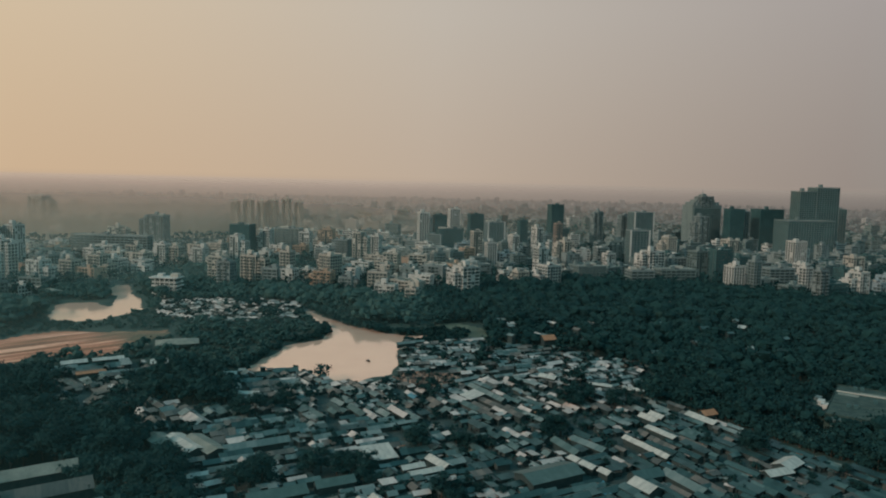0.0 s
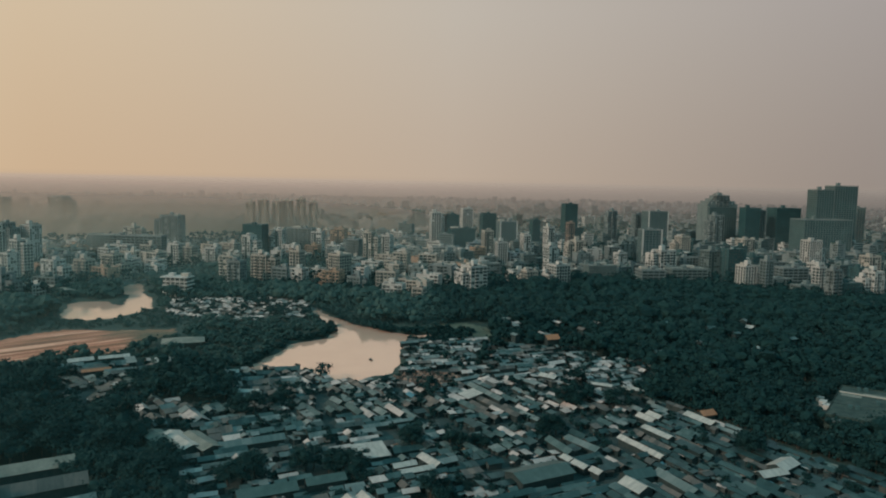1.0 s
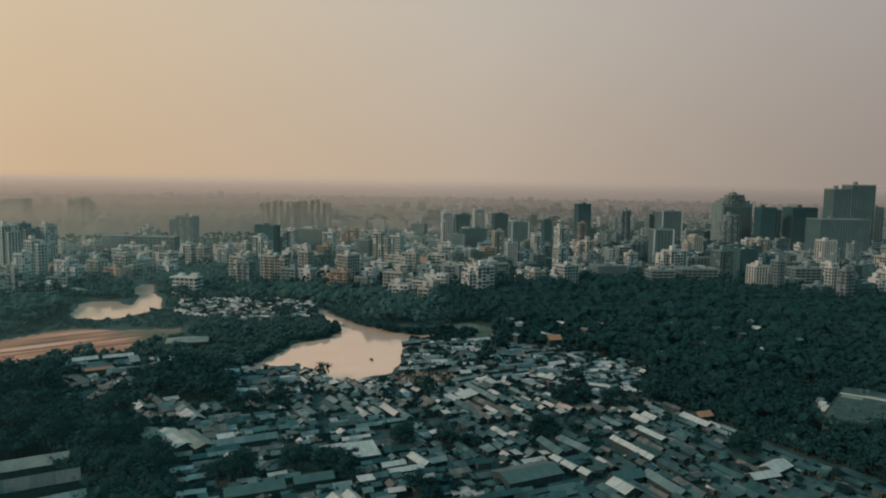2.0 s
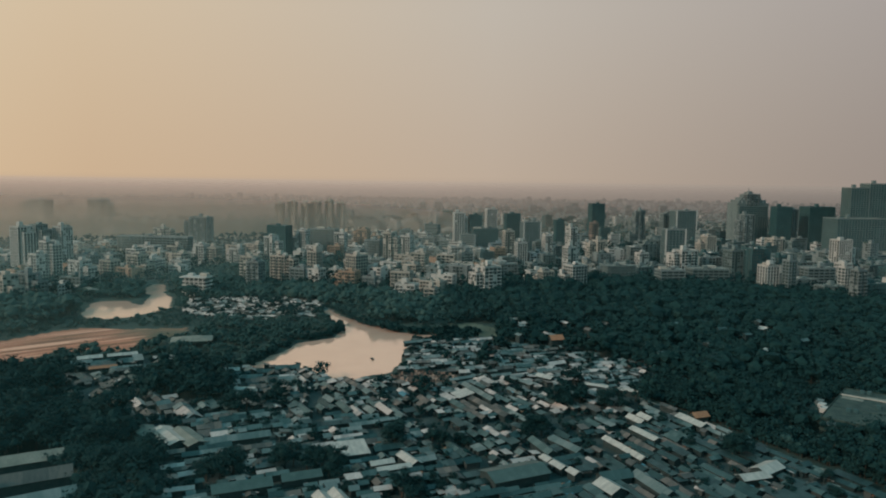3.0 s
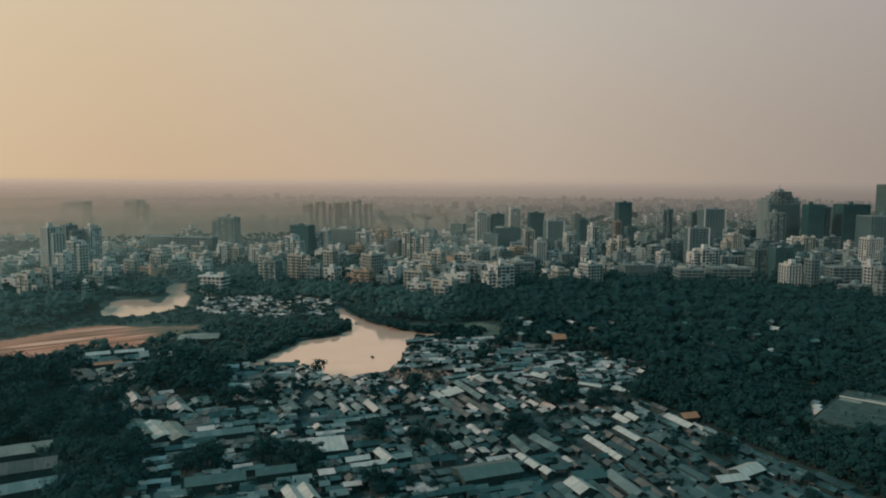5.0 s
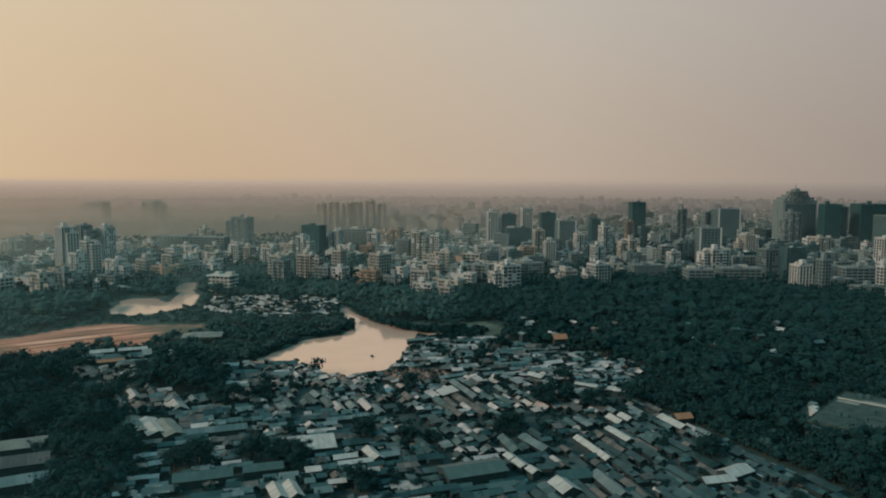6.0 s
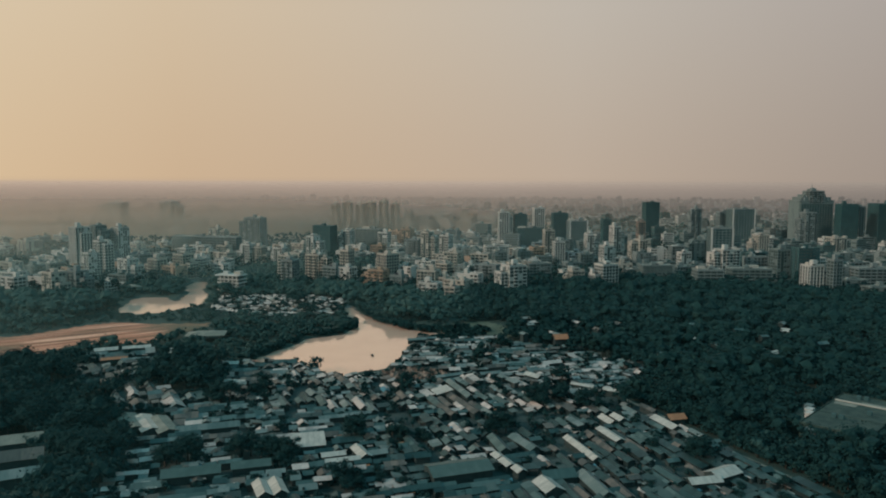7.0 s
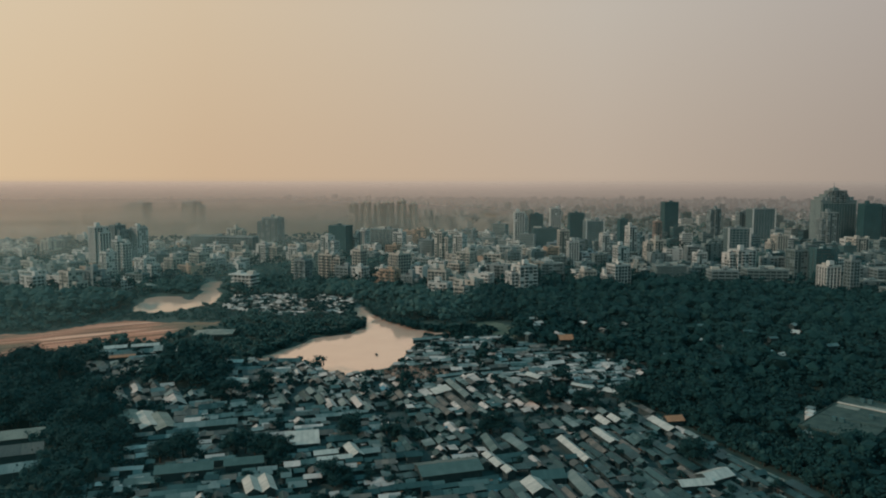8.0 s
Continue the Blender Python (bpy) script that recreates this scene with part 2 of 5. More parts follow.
# ---- the plan ----
POND = [(-86, 401), (-81, 428), (-74, 467), (-54, 486), (-52, 502), (-61, 529), (-78, 562), (-87, 583), (-84, 597), (-72, 578), (-55, 552), (-39, 533), (-18, 514), (2, 502), (24, 502), (33, 513), (41, 503), (24, 481), (4, 475), (-1, 457), (1, 424), (-1, 398), (-13, 389), (-26, 376), (-42, 393), (-58, 405)]
FAR_POND = [(-267, 534), (-292, 592), (-292, 608), (-273, 611), (-263, 607), (-254, 594), (-245, 592), (-262, 640), (-282, 668), (-297, 714), (-282, 714), (-252, 649), (-241, 638), (-215, 583), (-220, 568), (-230, 537), (-247, 524)]
SAND_LOT = [(-420, 385), (-330, 412), (-275, 434), (-262, 458), (-251, 481), (-238, 490), (-198, 492), (-164, 502), (-156, 488), (-168, 457), (-172, 420), (-192, 420), (-212, 418), (-214, 398), (-225, 365), (-330, 330)]
SLUM = [(-80, 300), (-96, 322), (-70, 345), (-98, 365), (-96, 384), (-72, 398), (-45, 388), (-28, 371), (0, 377), (8, 404), (1, 440), (4, 470), (50, 482), (110, 460), (152, 424), (140, 372), (133, 360), (147, 335), (157, 317), (164, 301), (175, 283), (185, 268), (193, 250), (217, 195), (-56, 195), (-57, 232), (-75, 262)]
SLUM_WEST = [(-185, 386), (-150, 410), (-126, 398), (-130, 385), (-165, 368)]
SLUM_PATCH = [(-174, 366), (-142, 378), (-126, 346), (-135, 330), (-160, 336)]
SLUM_MEADOW = [(-130, 330), (-92, 334), (-80, 308), (-95, 294), (-122, 302)]
SLUM_NORTH = [(-196, 561), (-212, 610), (-190, 624), (-110, 626), (-76, 590), (-80, 551), (-107, 532), (-141, 527), (-180, 540)]
FRONT_X = [-1500, -335, -325, -290, -265, -135, -140, -70, -5, 17, 44, 92, 136, 211, 276, 330, 406, 1500]
FRONT_Y = [556, 556, 668, 722, 850, 850, 678, 648, 618, 648, 661, 722, 780, 769, 745, 715, 661, 661]


def city_front(x):
    return float(np.interp(x, FRONT_X, FRONT_Y))


CLUMPS = [(-104, 361, 22, 24), (-80, 338, 8, 10), (-40, 276, 5, 5), (-44, 248, 8, 9), (-78, 248, 12, 20), (-92, 268, 12, 12), (-132, 278, 36, 20), (-185, 322, 30, 18),
          (74, 300, 6, 7), (98, 352, 9, 8), (128, 352, 8, 7), (60, 362, 6, 6), (36, 284, 5, 5), (-60, 318, 8, 6), (28, 232, 6, 6), (-52, 335, 7, 5), (150, 285, 7, 6), (20, 352, 6, 5), (-16, 256, 9, 8), (-8, 252, 9, 7), (-14, 318, 7, 5), (93, 343, 9, 6), (117, 342, 9, 6),
          (66, 456, 7, 5), (124, 446, 7, 5), (121, 322, 6, 5), (70, 284, 5, 5), (18, 281, 5, 4), (-128, 590, 8, 6), (-105, 545, 9, 6), (50, 420, 7, 5), (100, 378, 7, 5)]


def in_clump(x, y):
    return any(((x - a) / c) ** 2 + ((y - b) / d) ** 2 < 1 for a, b, c, d in CLUMPS)


def slum_at(x, y):
    return inside(x, y, SLUM) or inside(x, y, SLUM_WEST) or inside(x, y, SLUM_PATCH) or inside(x, y, SLUM_NORTH) or inside(x, y, SLUM_MEADOW)


# ---- ground and water ----
def stretch_axis(lo, hi, step, reach):
    xs = list(np.arange(lo, hi + 1e-6, step))
    d, x, y = step, lo, hi
    left, right = [], []
    while x > -reach or y < reach:
        d *= 1.35
        x, y = max(x - d, -reach), min(y + d, reach)
        left.append(x)
        right.append(y)
    return sorted(set(left)) + xs + sorted(set(right))


def build_ground():
    xs, ys = stretch_axis(-400, 400, 5, 4900), stretch_axis(180, 760, 5, 4900)
    verts, faces, mats = [], [], []
    for y in ys:
        for x in xs:
            z = 0.0
            if -345 < x < 60 and 360 < y < 750:
                wob = noise.noise((x * 0.07, y * 0.07, 0)) * 4
                d = min(edge_distance(x, y, POND), edge_distance(x, y, FAR_POND)) + wob
                z = -2.2 * max(0, min(1, (3 - d) / 6))
            verts.append((x, y, z))
    nx = len(xs)
    for j in range(len(ys) - 1):
        for i in range(nx - 1):
            faces.append((j * nx + i, j * nx + i + 1, (j + 1) * nx + i + 1, (j + 1) * nx + i))
            cx, cy = (xs[i] + xs[i + 1]) / 2, (ys[j] + ys[j + 1]) / 2
            k = 0
            if cy > city_front(cx) - 8:
                k = 2
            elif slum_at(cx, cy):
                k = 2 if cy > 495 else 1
            if k == 0 and inside(cx, cy, [(24, 538), (44, 545), (60, 530), (68, 500), (58, 484), (36, 482)]):
                k = 3
            mats.append(k)
    me = bpy.data.meshes.new("ground")
    me.from_pydata(verts, [], faces)
    for m in (GRASS, DIRT, CITY_GROUND, MEADOW):
        me.materials.append(m)
    me.polygons.foreach_set("material_index", mats)
    me.update()
    tagged(new("ground", me), "dark grassy and bare earth ground reaching the horizon", "ground", kind="structure")


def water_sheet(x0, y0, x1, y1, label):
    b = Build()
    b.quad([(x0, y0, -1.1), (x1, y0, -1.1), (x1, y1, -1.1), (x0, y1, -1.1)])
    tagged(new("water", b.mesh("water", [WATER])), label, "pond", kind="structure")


build_ground()
water_sheet(-105, 360, 50, 626, "still silty pond water, the evening sky's reflection partly in its base colour")
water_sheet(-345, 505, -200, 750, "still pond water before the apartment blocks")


def build_sand():
    """Bare sand with low ridges along its length."""
    step = 4
    verts, faces, index = [], [], {}
    for i in range(-110, -35):
        for j in range(80, 132):
            x, y = i * step, j * step
            if edge_distance(x, y, SAND_LOT) < 3 * noise.noise((x * 0.06, y * 0.06, 3)):
                index[i, j] = len(verts)
                verts.append((x, y, 0.25 + 0.5 * noise.noise((x * 0.02, y * 0.09, 1)) ** 2 + 0.12 * noise.noise((x * 0.2, y * 0.3, 5))))
    for (i, j), k in index.items():
        q = [(i, j), (i + 1, j), (i + 1, j + 1), (i, j + 1)]
        if all(c in index for c in q):
            faces.append([index[c] for c in q])
    me = bpy.data.meshes.new("sand_lot")
    me.from_pydata(verts, [], faces)
    me.materials.append(SAND)
    for p in me.polygons:
        p.use_smooth = True
    tagged(new("sand_lot", me), "bare orange sand lot with vehicle tracks", "sand lot", kind="structure")


build_sand()

# ---- buildings ----
STOREY = 3.2
BOXES = {}


def box_data(name, sx, sy, sz, mat):
    """A shared box mesh on its foot's centre."""
    key = (name, round(sx, 2), round(sy, 2), round(sz, 2), mat.name)
    if key not in BOXES:
        b = Build()
        b.box(0, 0, 0, sx, sy, sz)
        BOXES[key] = b.mesh(name, [mat])
    return BOXES[key]


def window_data(w, h):
    """A window: a glass pane behind a raised frame with one mullion."""
    key = ("window", round(w, 2), round(h, 2))
    if key not in BOXES:
        b = Build()
        b.box(0, 0, 0, w, 0.08, h, mat=0)
        b.box(0, -0.05, 0, 0.1, 0.08, h, mat=1)
        b.box(0, -0.08, -0.12, w + 0.3, 0.28, 0.12, mat=1)
        BOXES[key] = b.mesh("window", [GLASS, WALLS["white"]])
    return BOXES[key]


def balcony_data(w, mat):
    """A balcony: slab, solid parapet and a dark door behind."""
    key = ("balcony", round(w, 2), mat.name)
    if key not in BOXES:
        b = Build()
        b.box(0, -0.75, 0, w, 1.5, 0.18)
        b.box(0, -1.43, 0.18, w, 0.14, 0.95)
        for s in (-1, 1):
            b.box(s * (w / 2 - 0.07), -0.7, 0.18, 0.14, 1.3, 0.95)
        b.box(0, 0.02, 0.18, w * 0.6, 0.1, 2.1, mat=1)
        BOXES[key] = b.mesh("balcony", [mat, GLASS])
    return BOXES[key]


def parapet(b, w, d, z, h=1.0, mat=0):
    for sx, sy, px, py in ((w, 0.25, 0, -d / 2 + 0.12), (w, 0.25, 0, d / 2 - 0.12), (0.25, d - 0.5, -w / 2 + 0.12, 0), (0.25, d - 0.5, w / 2 - 0.12, 0)):
        b.box(px, py, z, sx, sy, h, mat=mat)


TAKEN = []
COLOUR_WORDS = {"white": "white plastered", "cream": "cream plastered", "grey": "grey plastered", "brick": "brick-red", "ochre": "ochre",
                "concrete": "bare concrete", "dark": "dark clad", "blue": "pale blue"}
STYLE_WORDS = {"grid": "apartment block with rows of windows", "balcony": "apartment block with stacked balconies", "strip": "apartment block with upright window strips",
               "glass": "glazed office tower", "slabs": "building with wide floor slabs", "frame": "building frame with open storeys"}


def apartment(x, y, w, d, floors, yaw, style, wall):
    """One city building with its storeys, openings and roof."""
    rng = random.Random(int(x * 31 + y * 17))
    TAKEN.append((x, y, (w + d) / 3.2))
    tower = style == "glass" and floors > 15
    root = new("office_tower" if tower else "apartment_building")
    root.matrix_basis = pose(x, y, 0, 0, 0, yaw)
    height_word = "tall" if floors > 15 else "mid-rise" if floors > 8 else "low"
    tagged(root, f"{height_word} {COLOUR_WORDS[wall]} {STYLE_WORDS[style]}", "office tower" if tower else "apartment building", "city buildings")
    near = y < 702 and style in ("grid", "balcony")
    if w > 15 and style in ("grid", "balcony", "strip") and floors < 20:
        k = rng.choice((0.6, 0.66, 0.72))
        q = rng.choice((-1, 1))
        volumes = [(-q * w * (1 - k) / 2, 0, w * k, d, floors), (q * w * k / 2, d * 0.08, w * (1 - k) - 0.06, d * 0.8, max(2, floors - rng.choice((1, 2, 2, 3))))]
    else:
        volumes = [(0, 0, w, d, floors)]
    for ox, oy, vw, vd, n in volumes:
        volume(root, ox, oy, vw, vd, n, yaw, style, wall, near, rng)
    return root


def volume(root, ox, oy, w, d, floors, yaw, style, wall, near, rng):
    """One upright volume of a building: core, floor bands, piers, windows, balconies and roof."""
    mat = WALLS["grey" if style == "glass" and wall == "white" else wall]
    h = floors * STOREY
    at = pose(ox, oy, 0)
    x, y = root.matrix_basis.translation[:2]
    if style == "frame":
        core, inset = WALLS["concrete"], 3.5
    elif style == "glass":
        core, inset = TOWER_GLASS, 0.6
    else:
        core, inset = GLASS, 1.1
    part("wall", box_data("wall", w - inset, d - inset, h, core), root, place=at)
    band_h, band_out, pier_w, bay = {"grid": (0.75, 0.0, 0.55, 3.6), "balcony": (0.5, 0.5, 0.55, 4.0), "strip": (0.5, -0.85, 1.1, 3.4),
                                     "glass": (0.7, -0.2, 0.5, 4.4), "slabs": (0.95, 1.2, 0.6, 6.0), "frame": (0.55, 0.1, 0.5, 4.2)}[style]
    c, s = math.cos(radians(yaw)), math.sin(radians(yaw))
    side = -1 if (60 - x) * -c + (0 - y) * -s > 0 else 1
    nx, ny = max(2, round(w / bay)), max(2, round(d / bay))
    piers = [(-w / 2 + pier_w / 2 + i * (w - pier_w) / nx, q * (d / 2 - 0.18), 0) for i in range(nx + 1) for q in (-1, 1)]
    piers += [(q * (w / 2 - 0.18), -d / 2 + i * d / ny, 90) for i in range(1, ny) for q in (-1, 1)]
    levels = [max(0, k * STOREY - band_h * 0.6) for k in range(floors + 1)]
    if y < 745:
        band = box_data("floor_band", w + band_out, d + band_out, band_h, mat)
        for z in levels:
            part("floor_band", band, root, place=at @ pose(0, 0, z))
        pier = box_data("pier", pier_w, 0.55, h, mat)
        for px, py, turn in piers:
            part("pier", pier, root, place=at @ pose(px, py, 0, 0, 0, turn))
    else:
        # far off: one lattice of bands and piers
        b = Build()
        for z in levels:
            b.box(ox, oy, z, w + band_out, d + band_out, band_h)
        for px, py, turn in piers:
            b.box(ox + px, oy + py, 0, pier_w, 0.55, h, radians(turn))
        # blank wall cells here and there
        blank, blank_side = {"grid": (0.2, 0.3), "balcony": (0.16, 0.3), "strip": (0.06, 0.2)}.get(style, (0, 0))
        if blank:
            for k in range(floors):
                for i in range(nx):
                    if rng.random() < blank:
                        b.box(ox - w / 2 + pier_w / 2 + (i + 0.5) * (w - pier_w) / nx, oy - d / 2 + 0.35, k * STOREY, (w - pier_w) / nx, 0.4, STOREY)
                for i in range(ny):
                    if rng.random() < blank_side:
                        b.box(ox + side * (w / 2 - 0.35), oy - d / 2 + (i + 0.5) * d / ny, k * STOREY, 0.4, d / ny, STOREY)
        if style == "glass" and wall == "white":
            for p in (-1, 1):
                part("edge_column", box_data("edge_column", 2.0, 1.2, h + 1.5, WALLS["white"]), root, place=at @ pose(p * (w / 2 - 0.8), -d / 2 + 0.2, 0))
        tagged(part("facade_lattice", b.mesh("facade_lattice", [mat]), root), kind="stuff")
    if near:
        ww, wh = (w - pier_w) / nx - pier_w, STOREY - band_h
        pane = window_data(ww, wh)
        panel = box_data("wall_panel", ww, 0.3, wh, mat)
        for k in range(floors):
            for i in range(nx):
                px = -w / 2 + pier_w / 2 + (i + 0.5) * (w - pier_w) / nx
                if rng.random() < 0.2:
                    part("wall_panel", panel, root, place=at @ pose(px, -d / 2 + 0.3, k * STOREY + band_h * 0.4))
                    continue
                part("window", pane, root, place=at @ pose(px, -d / 2 + inset / 2 - 0.05, k * STOREY + band_h * 0.4))
            for i in range(ny):
                py = -d / 2 + (i + 0.5) * d / ny
                if rng.random() < 0.4:
                    part("wall_panel", panel, root, place=at @ pose(side * (w / 2 - 0.3), py, k * STOREY + band_h * 0.4, 0, 0, 90))
                    continue
                part("window", pane, root, place=at @ pose(side * (w / 2 - inset / 2 + 0.05), py, k * STOREY + band_h * 0.4, 0, 0, 90 * side))
    if style == "balcony":
        # flush dark panels imitate deep shaded bays behind the balconies
        deep = box_data("recess", (w - pier_w) / nx - pier_w * 0.4, 0.5, h - 1, GLASS)
        for i in range(nx):
            if (i + floors) % 2 == 0:
                part("recess", deep, root, place=at @ pose(-w / 2 + pier_w / 2 + (i + 0.5) * (w - pier_w) / nx, -d / 2 + 0.22, 0))
        bal = balcony_data((w - pier_w) / nx - 0.4, mat)
        for k in range(1, floors):
            for i in range(nx):
                if (i + floors) % 2 == 0:
                    px = -w / 2 + pier_w / 2 + (i + 0.5) * (w - pier_w) / nx
                    part("balcony", bal, root, place=at @ pose(px, -d / 2, k * STOREY - 0.1))
            part("balcony", bal, root, place=at @ pose(side * w / 2, 0, k * STOREY - 0.1, 0, 0, 90 * side))
    if style == "grid" and nx > 2:
        # dark upright strips on the face stand in for shaded recesses
        bay_w = (w - pier_w) / nx
        for i in range(1, nx, 3):
            px = -w / 2 + pier_w / 2 + (i + 0.5) * bay_w
            part("stair_bay", box_data("stair_bay", bay_w - pier_w * 0.6, 0.5, h - 0.5, GLASS), root, place=at @ pose(px, -d / 2 + 0.22, 0))
            if y < 760:
                ledge = box_data("ledge", bay_w - pier_w * 0.7, 0.9, 0.35, mat)
                for k in range(1, floors):
                    part("ledge", ledge, root, place=at @ pose(px, -d / 2 - 0.1, k * STOREY))
    part("roof", box_data("roof", w - 0.3, d - 0.3, 0.25, ROOF_SLAB), root, place=at @ pose(0, 0, h + 0.6))
    edge = Build()
    parapet(edge, w + 0.1, d + 0.1, h + 0.55, 1.0)
    part("parapet", edge.mesh("parapet", [mat]), root, place=at)
    ax, ay = rng.uniform(-0.2, 0.2) * w, rng.uniform(-0.1, 0.25) * d
    part("stair_tower", box_data("stair_tower", min(5, w * 0.35), min(4.5, d * 0.4), 3.0 + 2 * (floors % 2), mat), root, place=at @ pose(ax, ay, h + 0.8))
    if floors < 16:
        for i in range(2):
            tank = part("water_tank", tank_data(), root, place=at @ pose(ax + (1.6 + 2.0 * i) * (1 if ax < 0 else -1), ay - d * 0.3, h + 0.85))
            if y < 700:
                part("lid", lid_data(), tank, place=pose(0, 0, 1.5))
        if floors % 3 == 0:
            part("roof_room", box_data("roof_room", w * 0.3, d * 0.3, 2.4, WALLS["cream" if wall != "cream" else "white"]), root, place=at @ pose(-ax * 1.4, d * 0.28, h + 0.85))


def tank_data():
    if "tank" not in BOXES:
        b = Build()
        b.tube(0, 0, 0, 0.85, 0.85, 1.5, 10)
        BOXES["tank"] = b.mesh("water_tank", [TANK])
    return BOXES["tank"]


def lid_data():
    if "lid" not in BOXES:
        b = Build()
        b.tube(0, 0, 0.002, 0.8, 0.3, 0.35, 10)
        BOXES["lid"] = b.mesh("lid", [TANK])
    return BOXES["lid"]


apartment(50, 672, 25, 19, 9, 30, "balcony", "white")
apartment(4, 611, 10, 9, 5, -20, "balcony", "cream")
apartment(-85, 726, 23, 17, 10, -38, "grid", "cream")
apartment(-125, 718, 12, 10, 11, -25, "grid", "cream")
apartment(-88, 691, 28, 12, 6, -18, "balcony", "ochre")
apartment(-57, 675, 19, 11, 5, -20, "grid", "grey")
apartment(-181, 700, 15, 11, 8, -20, "balcony", "grey")
apartment(-160, 729, 28, 12, 9, -20, "balcony", "cream")
apartment(195, 783, 35, 16, 6, 15, "frame", "concrete")
apartment(169, 821, 22, 12, 5, 15, "grid", "cream")
apartment(236, 864, 13, 10, 8, 25, "grid", "white")
apartment(243, 756, 26, 17, 6, 10, "slabs", "grey")
apartment(286, 772, 40, 19, 6, 8, "slabs", "concrete")
apartment(335, 726, 23, 14, 9, 22, "strip", "white")
apartment(349, 718, 10, 9, 11, 22, "grid", "grey")
apartment(400, 772, 31, 14, 7, 12, "slabs", "grey")
apartment(406, 726, 10, 9, 9, 22, "grid", "white")
apartment(392, 672, 11, 9, 10, 22, "balcony", "grey")
apartment(437, 691, 22, 14, 9, 22, "grid", "white")
apartment(466, 691, 23, 15, 8, 22, "grid", "blue")
apartment(515, 821, 24, 15, 10, 15, "grid", "cream")
apartment(608, 1129, 29, 24, 33, 8, "glass", "concrete")
apartment(642, 1134, 39, 25, 35, 8, "glass", "concrete")
apartment(592, 1091, 78, 36, 19, 8, "glass", "concrete")
apartment(708, 1199, 15, 14, 24, 8, "glass", "concrete")
apartment(584, 1199, 44, 29, 23, 10, "glass", "dark")
apartment(517, 1172, 26, 19, 23, 10, "glass", "dark")
apartment(538, 1179, 10, 17, 22, 10, "grid", "grey")
apartment(480, 1218, 52, 34, 23, 15, "glass", "concrete")
apartment(460, 1172, 24, 19, 19, 15, "grid", "grey")
apartment(483, 1215, 24, 18, 29, 15, "balcony", "grey")
apartment(246, 1312, 25, 18, 22, 18, "glass", "dark")
apartment(315, 1280, 18, 15, 19, 25, "grid", "grey")
apartment(351, 1237, 15, 13, 18, 20, "grid", "grey")
apartment(374, 1210, 37, 24, 20, 15, "glass", "white")
apartment(286, 918, 27, 15, 16, 10, "glass", "white")
apartment(55, 1166, 17, 15, 20, 15, "strip", "white")
apartment(116, 1102, 28, 20, 15, 15, "glass", "white")
apartment(78, 929, 13, 11, 14, 20, "grid", "cream")
apartment(92, 868, 13, 10, 11, 20, "strip", "white")
apartment(158, 1091, 13, 11, 16, 20, "glass", "dark")
apartment(133, 956, 16, 13, 12, 20, "grid", "white")
apartment(27, 799, 14, 11, 9, 25, "balcony", "grey")
apartment(346, 985, 22, 16, 12, 20, "strip", "cream")
apartment(190, 918, 24, 15, 11, 20, "grid", "cream")
apartment(203, 1037, 10, 9, 16, 20, "grid", "brick")
apartment(167, 979, 16, 14, 15, 25, "grid", "white")
apartment(467, 1053, 29, 19, 10, 20, "grid", "cream")
apartment(-627, 864, 30, 22, 8, -20, "grid", "cream")
apartment(-65, 864, 18, 14, 14, -20, "grid", "cream")
apartment(-53, 901, 18, 13, 12, -20, "grid", "white")
apartment(-23, 633, 26, 12, 5, -14, "balcony", "white")
apartment(-24, 671, 29, 14, 7, -12, "grid", "cream")
apartment(-137, 707, 17, 13, 6, -20, "slabs", "grey")
apartment(138, 724, 25, 16, 8, 30, "grid", "white")
apartment(147, 821, 16, 11, 11, 30, "grid", "white")
apartment(109, 722, 18, 12, 6, 25, "grid", "cream")
apartment(20, 834, 28, 14, 10, 20, "frame", "white")
apartment(46, 1062, 38, 16, 12, 15, "glass", "dark")
apartment(267, 803, 30, 16, 11, 25, "balcony", "white")
apartment(473, 873, 26, 15, 14, 18, "strip", "white")
apartment(435, 791, 12, 13, 8, 20, "grid", "white")
apartment(331, 819, 23, 16, 11, 20, "grid", "concrete")
apartment(9, 1078, 21, 15, 19, 15, "strip", "white")
apartment(31, 1084, 19, 14, 18, 15, "glass", "dark")
apartment(89, 1141, 23, 16, 18, 15, "glass", "dark")
apartment(-446, 732, 18, 18, 17, -20, "strip", "white")
apartment(-478, 810, 19, 16, 16, -20, "strip", "grey")
apartment(-464, 826, 25, 16, 15, -20, "strip", "white")
apartment(-400, 707, 17, 14, 13, -20, "grid", "white")
apartment(-372, 728, 22, 14, 8, -20, "grid", "grey")
apartment(-395, 675, 18, 13, 10, -20, "grid", "white")
apartment(-350, 569, 23, 14, 8, -20, "grid", "cream")
apartment(-350, 602, 22, 13, 7, -20, "balcony", "grey")
apartment(-350, 680, 25, 14, 8, -20, "grid", "white")
apartment(-343, 713, 24, 13, 7, -20, "balcony", "cream")
apartment(-318, 735, 24, 16, 8, -20, "balcony", "cream")
apartment(-383, 903, 102, 14, 10, -8, "slabs", "grey")
apartment(-420, 1009, 27, 15, 11, -12, "grid", "cream")
apartment(-401, 1085, 42, 20, 15, -10, "grid", "grey")
# white walls here help to imitate haze on a far tower
apartment(-834, 1577, 46, 34, 18, -10, "grid", "white")
apartment(-988, 1575, 69, 30, 17, -10, "strip", "white")
apartment(-371, 871, 36, 13, 7, -14, "grid", "white")
apartment(-342, 877, 21, 13, 7, -14, "grid", "cream")
apartment(-310, 866, 25, 13, 8, -14, "grid", "white")
